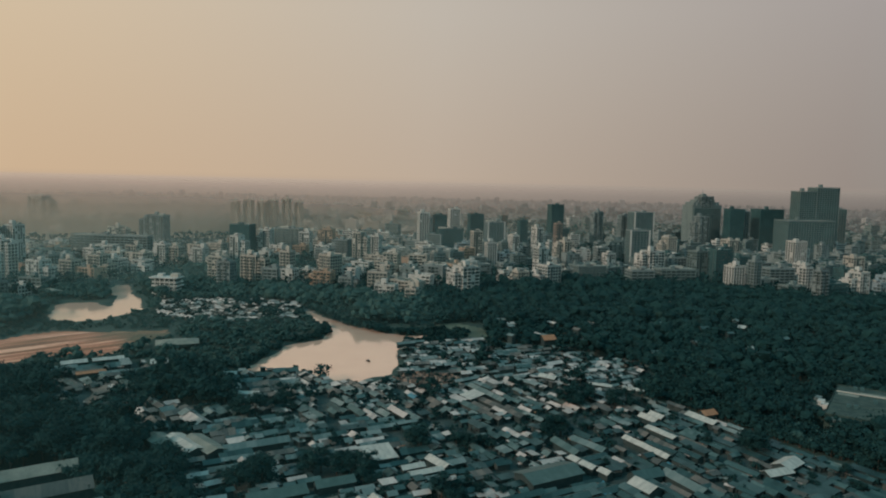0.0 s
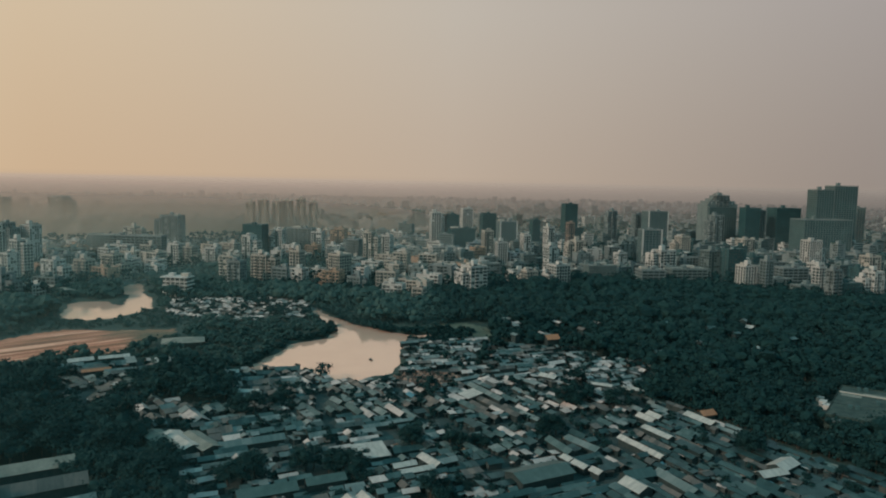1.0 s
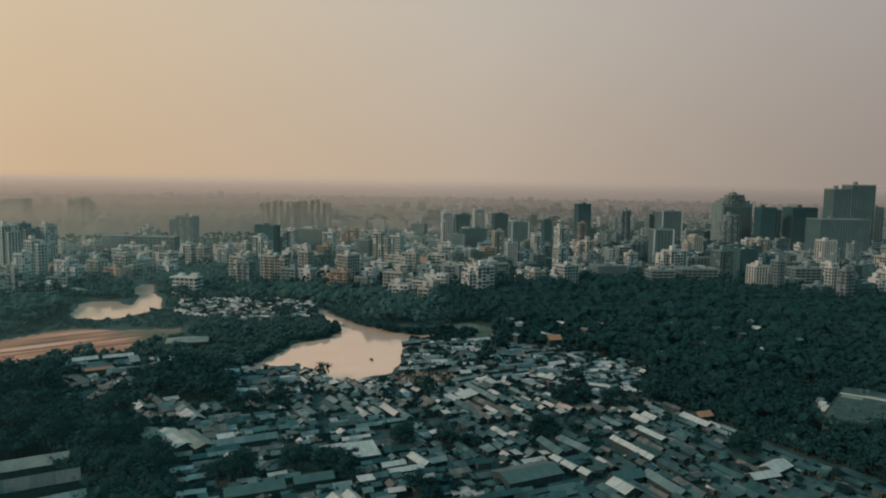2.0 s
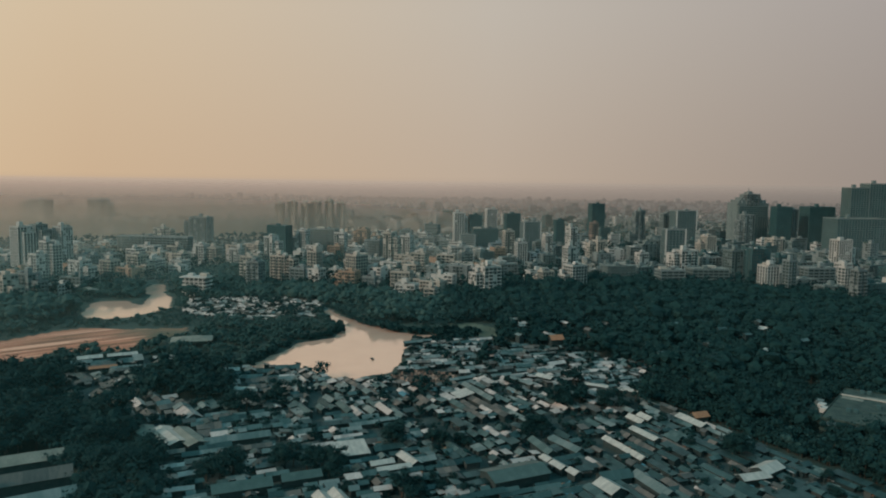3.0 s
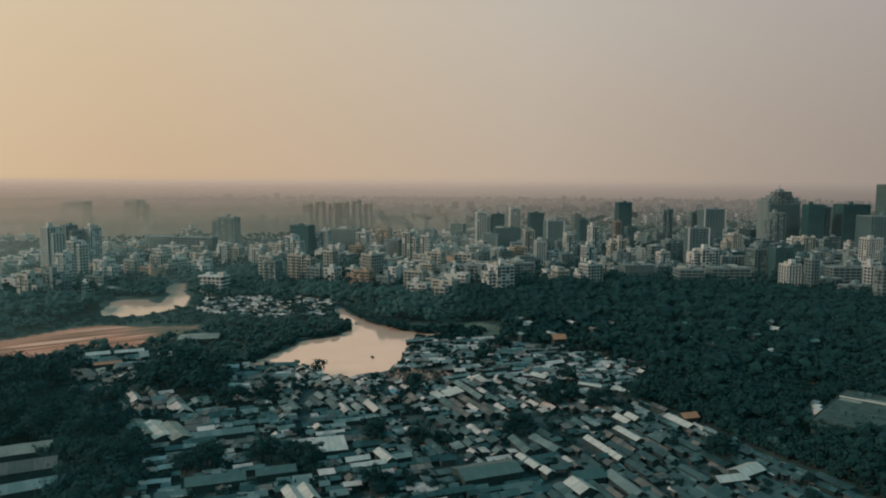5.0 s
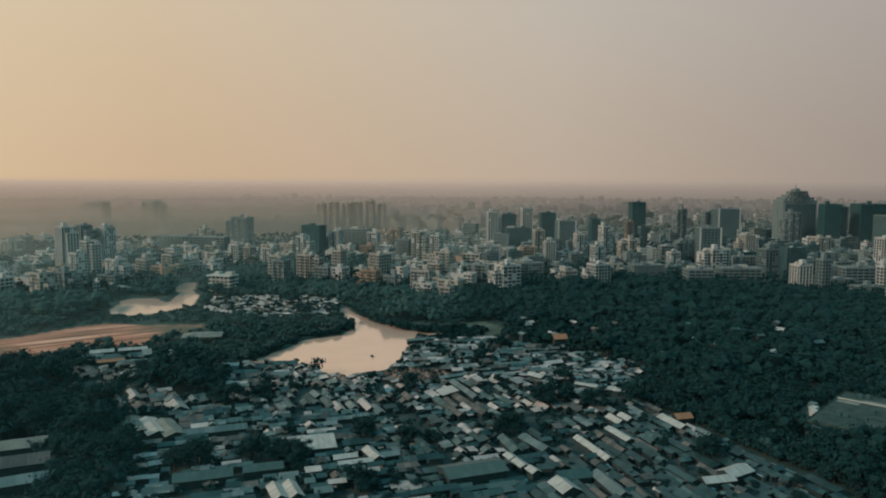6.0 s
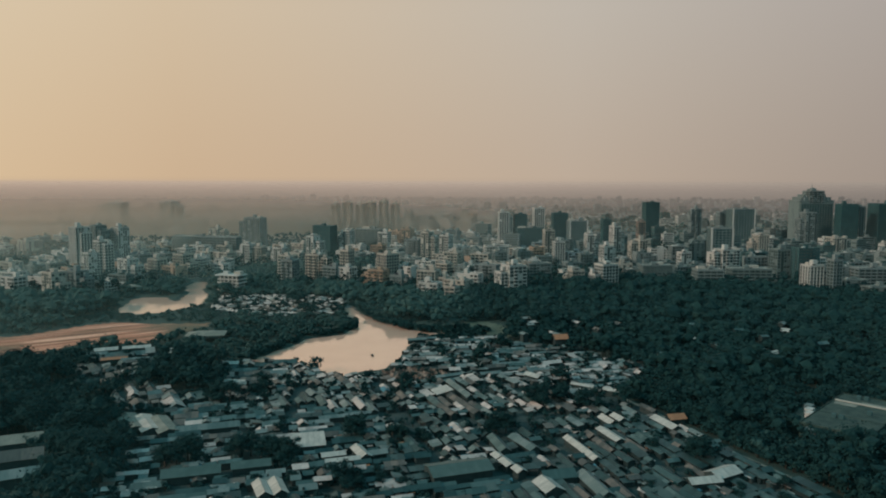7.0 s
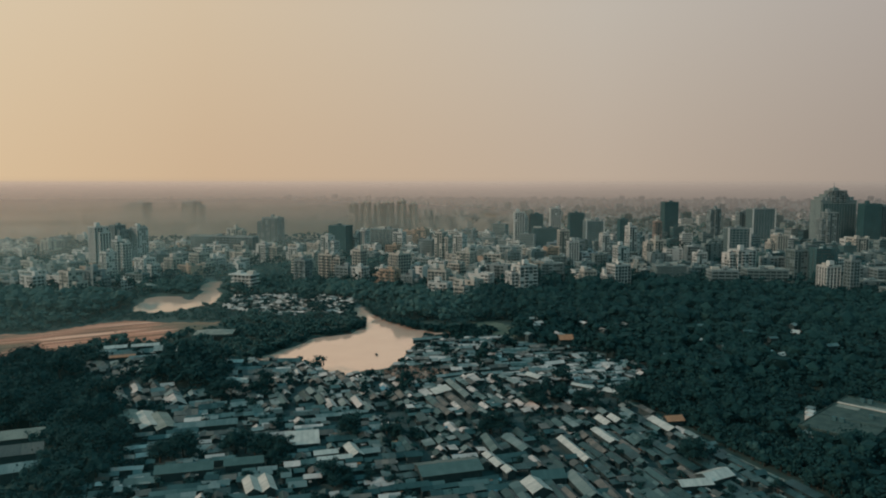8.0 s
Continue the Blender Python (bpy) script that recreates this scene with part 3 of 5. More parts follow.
apartment(-286, 864, 19, 13, 7, -14, "balcony", "cream")
apartment(-261, 860, 19, 13, 7, -14, "grid", "white")
apartment(-232, 838, 25, 13, 6, -14, "balcony", "cream")
apartment(-209, 853, 19, 14, 12, -18, "grid", "white")
apartment(-234, 960, 29, 18, 14, -15, "glass", "dark")
apartment(-207, 968, 22, 14, 12, -15, "grid", "white")
apartment(-182, 1004, 39, 16, 12, -12, "slabs", "grey")
apartment(-153, 979, 15, 13, 11, -12, "grid", "white")
apartment(-129, 1007, 22, 15, 12, -12, "grid", "ochre")
apartment(-199, 745, 24, 14, 8, -20, "balcony", "cream")
apartment(-29, 788, 28, 14, 9, -15, "balcony", "cream")
# cream picked for this far row so that the walls look paled by haze
for k, (x, w, floors) in enumerate(((-360, 14, 19), (-337, 16, 20), (-313, 14, 19), (-294, 17, 20), (-269, 14, 21), (-247, 13, 19))):
    apartment(x, 1382 + 9 * k, w, 18, floors, -6, "grid", "cream")


def pavilion_block():
    """A five-storey hall on the bank with wide white slabs."""
    root = new("lakeside_building")
    root.matrix_basis = pose(-217, 642, 0, 0, 0, -8)
    TAKEN.append((-217, 642, 12))
    tagged(root, "white lakeside building with wide open floor slabs", "building", "city buildings")
    part("wall", box_data("wall", 19, 10, 17, GLASS), root)
    for k in range(1, 5):
        part("floor_band", box_data("floor_band", 23 + k % 2, 14, 0.8, WALLS["white"]), root, place=pose(0, 0, k * 3.3))
        part("handrail", box_data("handrail", 23 + k % 2, 0.15, 0.35, WALLS["white"]), root, place=pose(0, -6.8, k * 3.3 + 1.4))
    part("floor_band", box_data("floor_band", 26, 15, 1.0, WALLS["white"]), root, place=pose(-1, 0, 17.2))
    for i in range(5):
        part("column", box_data("column", 0.7, 0.7, 17.2, WALLS["white"]), root, place=pose(-9 + i * 4.5, -6.2, 0))
    part("roof_room", box_data("roof_room", 7, 6, 3.0, WALLS["cream"]), root, place=pose(7, 1, 18.2))
    part("roof_room", box_data("roof_room", 5, 5, 2.4, WALLS["white"]), root, place=pose(-7, 2, 18.2))


pavilion_block()


def crown_roof():
    """The stepped roof of the tall block with a spire."""
    root = new("stepped_roof_block")
    root.matrix_basis = pose(483, 1215, 0, 0, 0, 15)
    tagged(root, "stepped grey roof storeys and spire on a tower", "building", "city buildings")
    z = 0
    for k, (w, h) in enumerate(((57, 79), (49, 5), (36, 4), (24, 5), (12, 4))):
        part("storey", box_data("storey", w, w * 0.5, h - 0.7, WALLS["concrete"]), root, place=pose(0, 6, z))
        part("cornice", box_data("cornice", w + 1.6, w * 0.5 + 1.6, 0.7, WALLS["grey"]), root, place=pose(0, 6, z + h - 0.7))
        if k:
            for q in range(-2, 3):
                part("pier", box_data("pier", 1.0, 0.8, h - 0.7, WALLS["white"]), root, place=pose(q * w * 0.2, 6 - w * 0.25 - 0.3, z))
        z += h
    b = Build()
    b.tube(0, 6, z, 0.8, 0.15, 9, 6)
    part("spire", b.mesh("spire", [WALLS["grey"]]), root)


crown_roof()


def block(b, x, y, w, d, floors, yaw, wall, rng, detail=True):
    """A mid-rise block joined into one mesh: a dark core behind slabs, piers, wall panels and stacked balconies, under a cluttered flat roof."""
    a = radians(yaw)
    c, s = math.cos(a), math.sin(a)
    h = floors * STOREY
    g = len(WALL_KEYS)
    put = lambda px, py: (x + px * c - py * s, y + px * s + py * c)
    if not detail:
        b.box(x, y, 0, w - 0.9, d - 0.9, h, a, wall)
        for k in range(1, floors + 1):
            b.box(x, y, k * STOREY - 2.0, w - rng.uniform(1.5, 6), d - 0.7, 1.7, a, g)
            if k % 2:
                b.box(x, y, k * STOREY - 2.0, w - 0.7, d - rng.uniform(1.5, 5), 1.7, a, g)
    else:
        b.box(x, y, 0, w - 2.4, d - 2.4, h, a, g)
        for k in range(floors + 1):
            b.box(x, y, max(0, k * STOREY - 0.3), w, d, 0.45, a, wall)
        manner = rng.choice((("balcony", "balcony", "balcony", "open", "window"), ("balcony", "balcony", "open", "panel"), ("window", "window", "balcony", "panel"), ("window", "window", "open", "panel", "balcony")))
        # three sides in bays; each bay keeps its kind from storey to storey
        for turn, length, off in ((0, w, d / 2), (90, d, w / 2), (-90, d, w / 2)):
            t = radians(turn)
            n = max(2, round(length / rng.uniform(3.4, 4.6)))
            bay = length / n
            spot = lambda u, v: put(u * math.cos(t) + v * math.sin(t), u * math.sin(t) - v * math.cos(t))
            kinds = [rng.choice(manner) for i in range(n)]
            for i in range(n + 1):
                px, py = spot(-length / 2 + 0.3 + i * (length - 0.6) / n, off - 0.25)
                b.box(px, py, 0, rng.choice((0.35, 0.5, 0.9)), 0.52, h, a + t, wall)
            for i, kind in enumerate(kinds):
                u = -length / 2 + (i + 0.5) * bay
                for k in range(floors):
                    z = k * STOREY + 0.15
                    if kind == "panel" or rng.random() < 0.1:
                        px, py = spot(u, off - 0.35)
                        b.box(px, py, z, bay, 0.4, STOREY - 0.45, a + t, wall)
                    elif kind == "window":
                        px, py = spot(u, off - 0.35)
                        b.box(px, py, z, bay, 0.4, 1.0, a + t, wall)
                    elif kind == "balcony" and k:
                        px, py = spot(u, off + 0.7)
                        b.box(px, py, z - 0.4, bay * 0.96, 1.4, 0.3, a + t, wall)
                        px, py = spot(u, off + 1.33)
                        b.box(px, py, z - 0.1, bay * 0.96, 0.14, 0.95, a + t, wall)
    b.box(x, y, h + 0.15, w - 0.2, d - 0.2, 0.3, a, g + 1)
    for px, py, lx, ly in ((0, -d / 2, w, 0.3), (0, d / 2, w, 0.3), (-w / 2, 0, 0.3, d - 0.4), (w / 2, 0, 0.3, d - 0.4)) if detail else ((0, -d / 2, w, 0.3),):
        qx, qy = put(px, py)
        b.box(qx, qy, h + 0.15, lx, ly, 1.1, a, wall)
    px, py = put(rng.uniform(-0.25, 0.25) * w, rng.uniform(-0.1, 0.25) * d)
    b.box(px, py, h + 0.45, rng.uniform(3.5, 5.5), rng.uniform(3.5, 5), rng.uniform(2.2, 4.5), a, wall)
    if detail:
        # roof rooms, sheds, tanks and roof gardens
        for i in range(rng.choice((2, 3, 4, 5))):
            px, py = put(rng.uniform(-0.38, 0.38) * w, rng.uniform(-0.38, 0.38) * d)
            b.box(px, py, h + 0.45, rng.uniform(1.2, 5), rng.uniform(1.2, 4), rng.uniform(0.8, 2.3), a + rng.choice((0, 0, 0.3)), rng.choice((g + 2, g + 2, wall, 0, 5, 2)), rng.uniform(0.75, 1))


BLOCK_MATS = [WALLS[k] for k in WALL_KEYS] + [GLASS, ROOF_SLAB, LEAF_HAZED]
WALL_PICK = [0, 0, 0, 0, 1, 1, 2, 2, 2, 2, 4, 5, 5, 5, 7]
WOODS = [(-225, 742, 62, 45), (-540, 1200, 130, 70), (-140, 800, 40, 60)]


def in_woods(x, y):
    if any(((x - a) / c) ** 2 + ((y - b) / d) ** 2 < 1 for a, b, c, d in WOODS):
        return True
    grain = noise.noise((x * 0.006, y * 0.006, 7))
    if x < 70 - 0.21 * y and 960 < y < 2300:
        return grain > -0.28
    if y > 1350:
        return noise.noise((x * 0.0012, y * 0.005, 3)) > 0.02
    return grain > 0.30


def free(x, y, r):
    return all((x - a) ** 2 + (y - b) ** 2 > (r + q) ** 2 for a, b, q in TAKEN)


def fill_city():
    rng = random.Random(11)
    near, middle, far = [], Build(), Build()
    y = 480.0
    while y < 4300:
        step = 25 if y < 1250 else 34 if y < 2000 else 55 if y < 3000 else 90
        x = -1.02 * y - 60
        while x < 0.74 * y + 140:
            px, py = x + rng.uniform(-5, 5), y + rng.uniform(-5, 5)
            x += step * rng.uniform(0.95, 1.3)
            if py < city_front(px) + 16 or in_woods(px, py) or inside(px, py, FAR_POND) or rng.random() < (0.32 if px > 0 and y < 1000 else 0.2 if y < 1250 else 0.3):
                continue
            w, d = rng.uniform(14, 25), rng.uniform(11, 17)
            if y > 1250:
                w, d = w * 1.3, d * 1.15
            if not free(px, py, (w + d) / 4.4):
                continue
            if y > 1250:
                floors = rng.choice((2, 2, 3, 3, 3, 4, 4, 5, 6, 9))
            elif px < 0:
                floors = rng.choice((3, 4, 4, 5, 5, 6) if y < 690 else (4, 4, 5, 5, 6, 6, 7))
            else:
                floors = rng.choice((2, 3, 4, 4, 5, 6) if py < city_front(px) + 70 else (4, 4, 5, 5, 6, 6, 7, 8) if y < 1100 else (4, 5, 6, 7, 8))
            if px > -100 and 800 < y < 1250 and rng.random() < 0.05:
                floors += 4
            yaw = rng.choice((12, 16, 20, 24, 28)) if px > 40 else rng.choice((-26, -22, -18, -14, -10))
            # greyer walls to the east stand in for shade, paler ones west for haze
            wall = rng.choice((0, 2, 2, 2, 5, 5, 5, 5, 6, 6) if px > 150 else WALL_PICK if px > -60 else (0, 0, 0, 1, 1, 2, 2, 4, 5))
            if y < 900 and len(near) < 150:
                near.append((px, py, w, d, floors, yaw, wall))
            elif y < 1250:
                block(middle, px, py, w, d, floors, yaw, wall, rng, y < 1000)
            else:
                block(far, px, py, w, d, floors, yaw, wall, rng, detail=False)
        y += step
    for px, py, w, d, floors, yaw, wall in near:
        b = Build()
        block(b, 0, 0, w, d, floors, 0, wall, rng)
        key = WALL_KEYS[wall]
        root = new("apartment_building")
        root.matrix_basis = pose(px, py, 0, 0, 0, yaw)
        tagged(root, f"{COLOUR_WORDS[key]} {'mid-rise' if floors > 7 else 'low'} apartment block with a cluttered flat roof", "apartment building", "city buildings")
        g = len(WALL_KEYS)
        for name, keep in (("glazing", (g,)), ("roof", (g + 1,)), ("roof_garden", (g + 2,)), ("facade_lattice", tuple(range(g)))):
            p = Build()
            p.v = b.v
            for f, m in zip(b.f, b.m):
                if m in keep:
                    p.f.append(f)
                    p.m.append(m)
            if not p.f:
                continue
            me = p.mesh(name, BLOCK_MATS)
            if name == "roof":
                for n in range(0, len(p.f), 6):
                    q = Build()
                    low = min(min(f) for f in p.f[n:n + 6])
                    q.v = b.v[low:low + 8]
                    q.f = [tuple(i - low for i in f) for f in p.f[n:n + 6]]
                    part("roof", q.mesh("roof", [ROOF_SLAB]), root)
                continue
            used = bmesh.new()
            used.from_mesh(me)
            bmesh.ops.delete(used, geom=[q for q in used.verts if not q.link_faces], context="VERTS")
            used.to_mesh(me)
            used.free()
            ob = part(name, me, root)
            if name != "roof":
                ob["kind"] = "stuff"
    tagged(new("city_blocks", middle.mesh("city_blocks", BLOCK_MATS)), "dense pale apartment blocks with flat roofs", "city", kind="stuff")
    tagged(new("distant_city_blocks", far.mesh("distant_city_blocks", BLOCK_MATS)), "distant low apartment blocks behind the haze sheets", "city", kind="stuff")


fill_city()

# ---- huts ----
DISTRICTS = [(130, 290, -62), (85, 330, -60), (12, 325, -58), (18, 262, 27), (-30, 345, -56), (-50, 285, 30), (105, 405, 28), (40, 440, 20), (66, 258, 28), (112, 250, -63), (-5, 235, 27),
             (-78, 368, 20), (145, 250, -60), (-150, 352, -48), (-160, 392, 28), (-150, 590, -52), (-110, 560, -46), (-190, 610, -58), (55, 345, -58), (10, 300, 28), (95, 300, -62), (42, 288, -60), (-105, 315, -50)]
LONG_ROWS = (0, 1, 9, 12, 18, 20)
LANES = [(52, 302, 84, 320), (84, 320, 112, 326), (112, 326, 150, 352), (-20, 296, 52, 302), (36, 296, 66, 244), (-38, 360, -20, 300), (20, 368, 60, 388), (88, 310, 118, 250)]


def near_lane(x, y, r):
    for x0, y0, x1, y1 in LANES:
        dx, dy = x1 - x0, y1 - y0
        k = max(0, min(1, ((x - x0) * dx + (y - y0) * dy) / (dx * dx + dy * dy)))
        if math.hypot(x - x0 - k * dx, y - y0 - k * dy) < r:
            return True
    return False


def hut_parts(length, width, wall_h, rise, kind, panels, rng):
    """Boxes and sheets of one hut: its walls, and its roof as panels."""
    walls = Build()
    if kind == "gable":
        x, y = length / 2 - 0.25, width / 2 - 0.25
        walls.v = [(-x, -y, 0), (x, -y, 0), (x, y, 0), (-x, y, 0), (-x, -y, wall_h), (x, -y, wall_h), (x, y, wall_h), (-x, y, wall_h), (-x, 0, wall_h + rise - 0.1), (x, 0, wall_h + rise - 0.1)]
        walls.f = [(0, 1, 5, 4), (1, 2, 6, 9, 5), (2, 3, 7, 6), (3, 0, 4, 8, 7)]
        walls.m = [0] * 4
    else:
        walls.box(0, 0, 0, length - 0.5, width - 0.5, wall_h)
    sheets = []
    for i in range(panels):
        a, b = -length / 2 - 0.25 + i * (length + 0.5) / panels, -length / 2 - 0.25 + (i + 1) * (length + 0.5) / panels
        a, b = a - 0.1, b + 0.1
        lift = rng.uniform(0.0, 0.1)
        if kind == "gable":
            for s in (-1, 1):
                p = Build()
                e = s * (width / 2 + 0.5)
                p.sheet([(a, 0.02 * s, wall_h + rise + lift), (b, 0.02 * s, wall_h + rise + lift), (b, e, wall_h - 0.12 + lift), (a, e, wall_h - 0.12 + lift)][::s], 0.06)
                sheets.append(p)
        else:
            p = Build()
            q = width / 2 + 0.5
            p.sheet([(a, -q, wall_h + 0.05 + lift), (b, -q, wall_h + 0.05 + lift), (b, q, wall_h + rise * 0.7 + lift), (a, q, wall_h + rise * 0.7 + lift)], 0.06)
            sheets.append(p)
    return walls, sheets


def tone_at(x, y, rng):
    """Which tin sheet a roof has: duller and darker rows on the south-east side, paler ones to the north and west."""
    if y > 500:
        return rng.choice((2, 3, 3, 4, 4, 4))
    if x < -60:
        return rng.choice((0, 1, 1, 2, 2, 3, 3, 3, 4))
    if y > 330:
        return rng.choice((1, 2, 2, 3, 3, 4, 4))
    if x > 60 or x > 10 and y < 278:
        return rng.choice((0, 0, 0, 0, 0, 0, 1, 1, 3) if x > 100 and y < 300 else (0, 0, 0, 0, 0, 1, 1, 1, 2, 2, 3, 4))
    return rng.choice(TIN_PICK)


def hut(x, y, length, width, yaw, wall_h=2.6, kind="gable", roof=None, panels=None, label="", rise=None):
    """One tin-roofed hut as a thing."""
    rng = random.Random(int(x * 53 + y * 97))
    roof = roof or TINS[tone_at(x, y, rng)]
    if rise is None:
        rise = width / 2 * rng.uniform(0.4, 0.75)
    walls, sheets = hut_parts(length, width, wall_h, rise, kind, panels or max(1, round(length / 4.5)), rng)
    root = new("tin_hut")
    root.matrix_basis = pose(x, y, 0, 0, 0, yaw)
    tagged(root, label or ("low hut with a weathered gabled tin roof" if kind == "gable" else "low hut under a sloping tin sheet roof"), "hut", "tin-roofed huts")
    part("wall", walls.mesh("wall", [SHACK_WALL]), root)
    for p in sheets:
        part("roof_panel", p.mesh("roof_panel", [roof]), root)
    return root


SPECIAL, SPECIAL_PLANS = [], []


def special(x, y, length, width, yaw, **kw):
    SPECIAL.append((x, y, length * 0.42, width))
    SPECIAL_PLANS.append((x, y, length, width, yaw))
    hut(x, y, length, width, yaw, **kw)


# the larger roofs that stand out
for i in range(3):
    special(-84 + i * 8.0, 277 - i * 0.5, 22, 7.8, -46, wall_h=3.6, roof=DUSTY_ROOF if i != 1 else TIN_LIGHT, label="long workshop with a pale low tin roof", rise=1.1)
special(-119, 242, 32, 8, 33, wall_h=4.6, roof=DUSTY_ROOF, label="long low shed with a weathered grey roof")
special(-106, 228, 30, 8, 33, wall_h=4.3, roof=TINS[3], panels=4, label="long low shed with a rusty patched roof")
special(-95, 214, 28, 8, 36, wall_h=4, roof=TINS[2], label="long low shed with a grey tin roof")
special(1, 268, 13, 11, 24, wall_h=3.5, kind="mono", roof=TIN_LIGHT, panels=3, label="wide hall under a pale sloping tin roof")
special(1.5, 222.5, 12, 4.3, -56, wall_h=3.6, roof=TIN_LIGHT, label="hut with a bright new tin gable", rise=1.5)
special(6.2, 225, 12, 4.3, -56, wall_h=3.6, roof=TIN_LIGHT, label="hut with a bright new tin gable", rise=1.5)
special(98, 243, 10, 7, -60, wall_h=3.4, roof=TIN_LIGHT, label="square hut with a bright tin roof", rise=1.8)
special(65, 252, 23, 12, 29, wall_h=4, roof=TIN_GREEN, label="broad hall with a dark green tin roof", panels=2, rise=1.6)
special(160, 266, 12, 7, 40, wall_h=3.4, roof=TIN_LIGHT, label="pale roofed house with a side wing")
special(152, 258, 12, 5, 22, wall_h=3.2, roof=TIN_LIGHT, label="pale roofed wing of a house")
special(-70, 346, 13, 3.2, 4, wall_h=3, roof=TIN_LIGHT, label="long hut with a bright tin roof")
special(-90, 380, 12, 4, 16, wall_h=3, roof=TIN_LIGHT, label="long hut with a bright tin roof")
special(-178, 394, 13, 5, 34, wall_h=4, roof=TIN_LIGHT, label="long hut with a bright tin roof")
special(-163, 403, 16, 4, 30, wall_h=4, roof=TIN_LIGHT, label="long hut with a bright tin roof")
special(-132, 398, 9, 6, 20, wall_h=4, roof=TIN_LIGHT, label="hut with a bright tin roof")
special(-160, 376, 14, 3, 30, wall_h=3.4, roof=TARP, label="hut under an orange tarpaulin roof")
special(110, 282, 25, 3.4, -63, wall_h=3, roof=TIN_LIGHT, label="very long narrow hut row with a tin roof")
special(87, 284, 17, 4.6, -54, wall_h=3, roof=TINS[2], label="long narrow hut row with a tin roof")
special(77, 281, 17, 4, -66, wall_h=3, roof=TINS[1], label="long narrow hut row with a tin roof")
special(114, 248, 20, 5, -66, wall_h=3, roof=TINS[2], label="long narrow hut row with a tin roof")
special(101, 254, 12, 6, 22, wall_h=3, roof=TINS[1], label="hut with a dull tin roof")
special(112, 372, 12, 3, -25, wall_h=3, roof=TIN_LIGHT, label="hut with a bright tin roof")
special(128, 364, 12, 3, -25, wall_h=3, roof=TIN_LIGHT, label="hut with a bright tin roof")
special(86, 384, 10, 5, -40, wall_h=3.5, roof=TIN_LIGHT, label="hut with a bright tin roof")
special(50, 353, 30, 3.6, -60, wall_h=3.2, roof=TINS[2], label="long narrow hut row with a tin roof")
special(42, 346, 9, 8, -58, wall_h=3.4, kind="mono", roof=TIN_LIGHT, label="wide low roof of pale sheets")
special(54, 332, 36, 4, -56, wall_h=3, roof=TINS[3], label="long narrow hut row with a tin roof")
special(40, 377, 15, 3.4, 36, wall_h=3.2, roof=TINS[2], label="long hut with a tin roof")
special(152, 327, 8, 5, 25, wall_h=3, roof=TARP, label="hut under an orange tarpaulin roof")
special(147, 319, 16, 5, -62, wall_h=3, roof=TIN_LIGHT, label="hut with a bright tin roof")
special(122, 318, 10, 4, -62, wall_h=3, roof=TIN_LIGHT, label="hut with a bright tin roof")
special(127, 322, 8, 4, -62, wall_h=3, roof=TIN_LIGHT, label="hut with a bright tin roof")
special(122, 300, 16, 4, -62, wall_h=3, roof=TIN_LIGHT, label="hut with a bright tin roof")
special(20, 254, 13, 3.6, 27, wall_h=3, roof=TIN_LIGHT, label="hut with a bright tin roof")
special(25, 262, 12, 4.2, -54, wall_h=3.2, roof=TIN_LIGHT, label="hut with a pale gabled roof")
special(15, 258, 9, 3, 27, wall_h=3, roof=TIN_LIGHT, label="hut with a bright tin roof")
special(78, 268, 5, 3.6, -58, wall_h=3, roof=TIN_LIGHT, label="small hut with a bright tin roof")
special(82, 262, 7, 3.6, -58, wall_h=3, roof=TIN_LIGHT, label="small hut with a bright tin roof")
special(87, 256, 5, 3.6, -58, wall_h=3, roof=TIN_LIGHT, label="small hut with a bright tin roof")
for k in range(5):
    special(-12 + k * 6.4, 322 - (k * 5) % 7, 15 - k % 3 * 3, 3.8, -58, wall_h=2.8, roof=TINS[(1, 4, 2, 4, 2)[k]], label="narrow hut with a gabled tin roof")
special(13, 345, 6, 3, -60, wall_h=3, roof=TARP_BLUE, label="hut under a blue tarpaulin roof")
special(-12, 243, 14, 5, 27, wall_h=3, roof=TIN_GREEN, label="long hut with a green tin roof")
special(-30, 232, 20, 7, 27, wall_h=3.4, roof=TIN_GREEN, label="long hut with a green tin roof")
special(-48, 278, 26, 5, 28, wall_h=3, roof=TINS[2], label="long shed with a grey tin roof")
special(-346, 651, 26, 13, -16, wall_h=5, kind="mono", roof=TIN_LIGHT, label="low hall under a pale sloping roof")
TAKEN.append((-346, 651, 14))
for k in range(9):
    special(158 + k * 12 + k * 5 % 3 * 6, 428 + k * 7 % 5 * 22 + k * 3, 5 + k % 3 * 1.5, 4, 10 + k * 37 % 70, wall_h=8, roof=TIN_LIGHT if k % 4 == 1 else TINS[1 + k % 2], label="small tin-roofed house in a clearing of the wood")
special(99, 469, 9, 7, 20, wall_h=6, roof=TARP, label="brick house with a reddish roof")
special(221, 464, 6, 5, 45, wall_h=5, roof=TIN_LIGHT, label="small tin-roofed house in a clearing of the wood")
special(252, 520, 5, 5, -35, wall_h=6, roof=TIN_LIGHT, label="small tin-roofed house in a clearing of the wood")
special(77, 640, 14, 8, 5, wall_h=8, kind="mono", roof=TIN_LIGHT, label="flat roofed house in a clearing of the wood")
special(231, 620, 6, 6, 35, wall_h=7, kind="mono", roof=TIN_LIGHT, label="flat roofed house in a clearing of the wood")
scatter = random.Random(17)
for k in range(9):
    special(66 + scatter.uniform(0, 85), 470 + scatter.uniform(0, 60), scatter.uniform(4, 8), scatter.uniform(3, 4.5), scatter.choice((20, -60)), wall_h=7.5, roof=TINS[(4, 2, 3, 2, 4)[k % 5]], label="two-storey house with a weathered tin roof among trees")
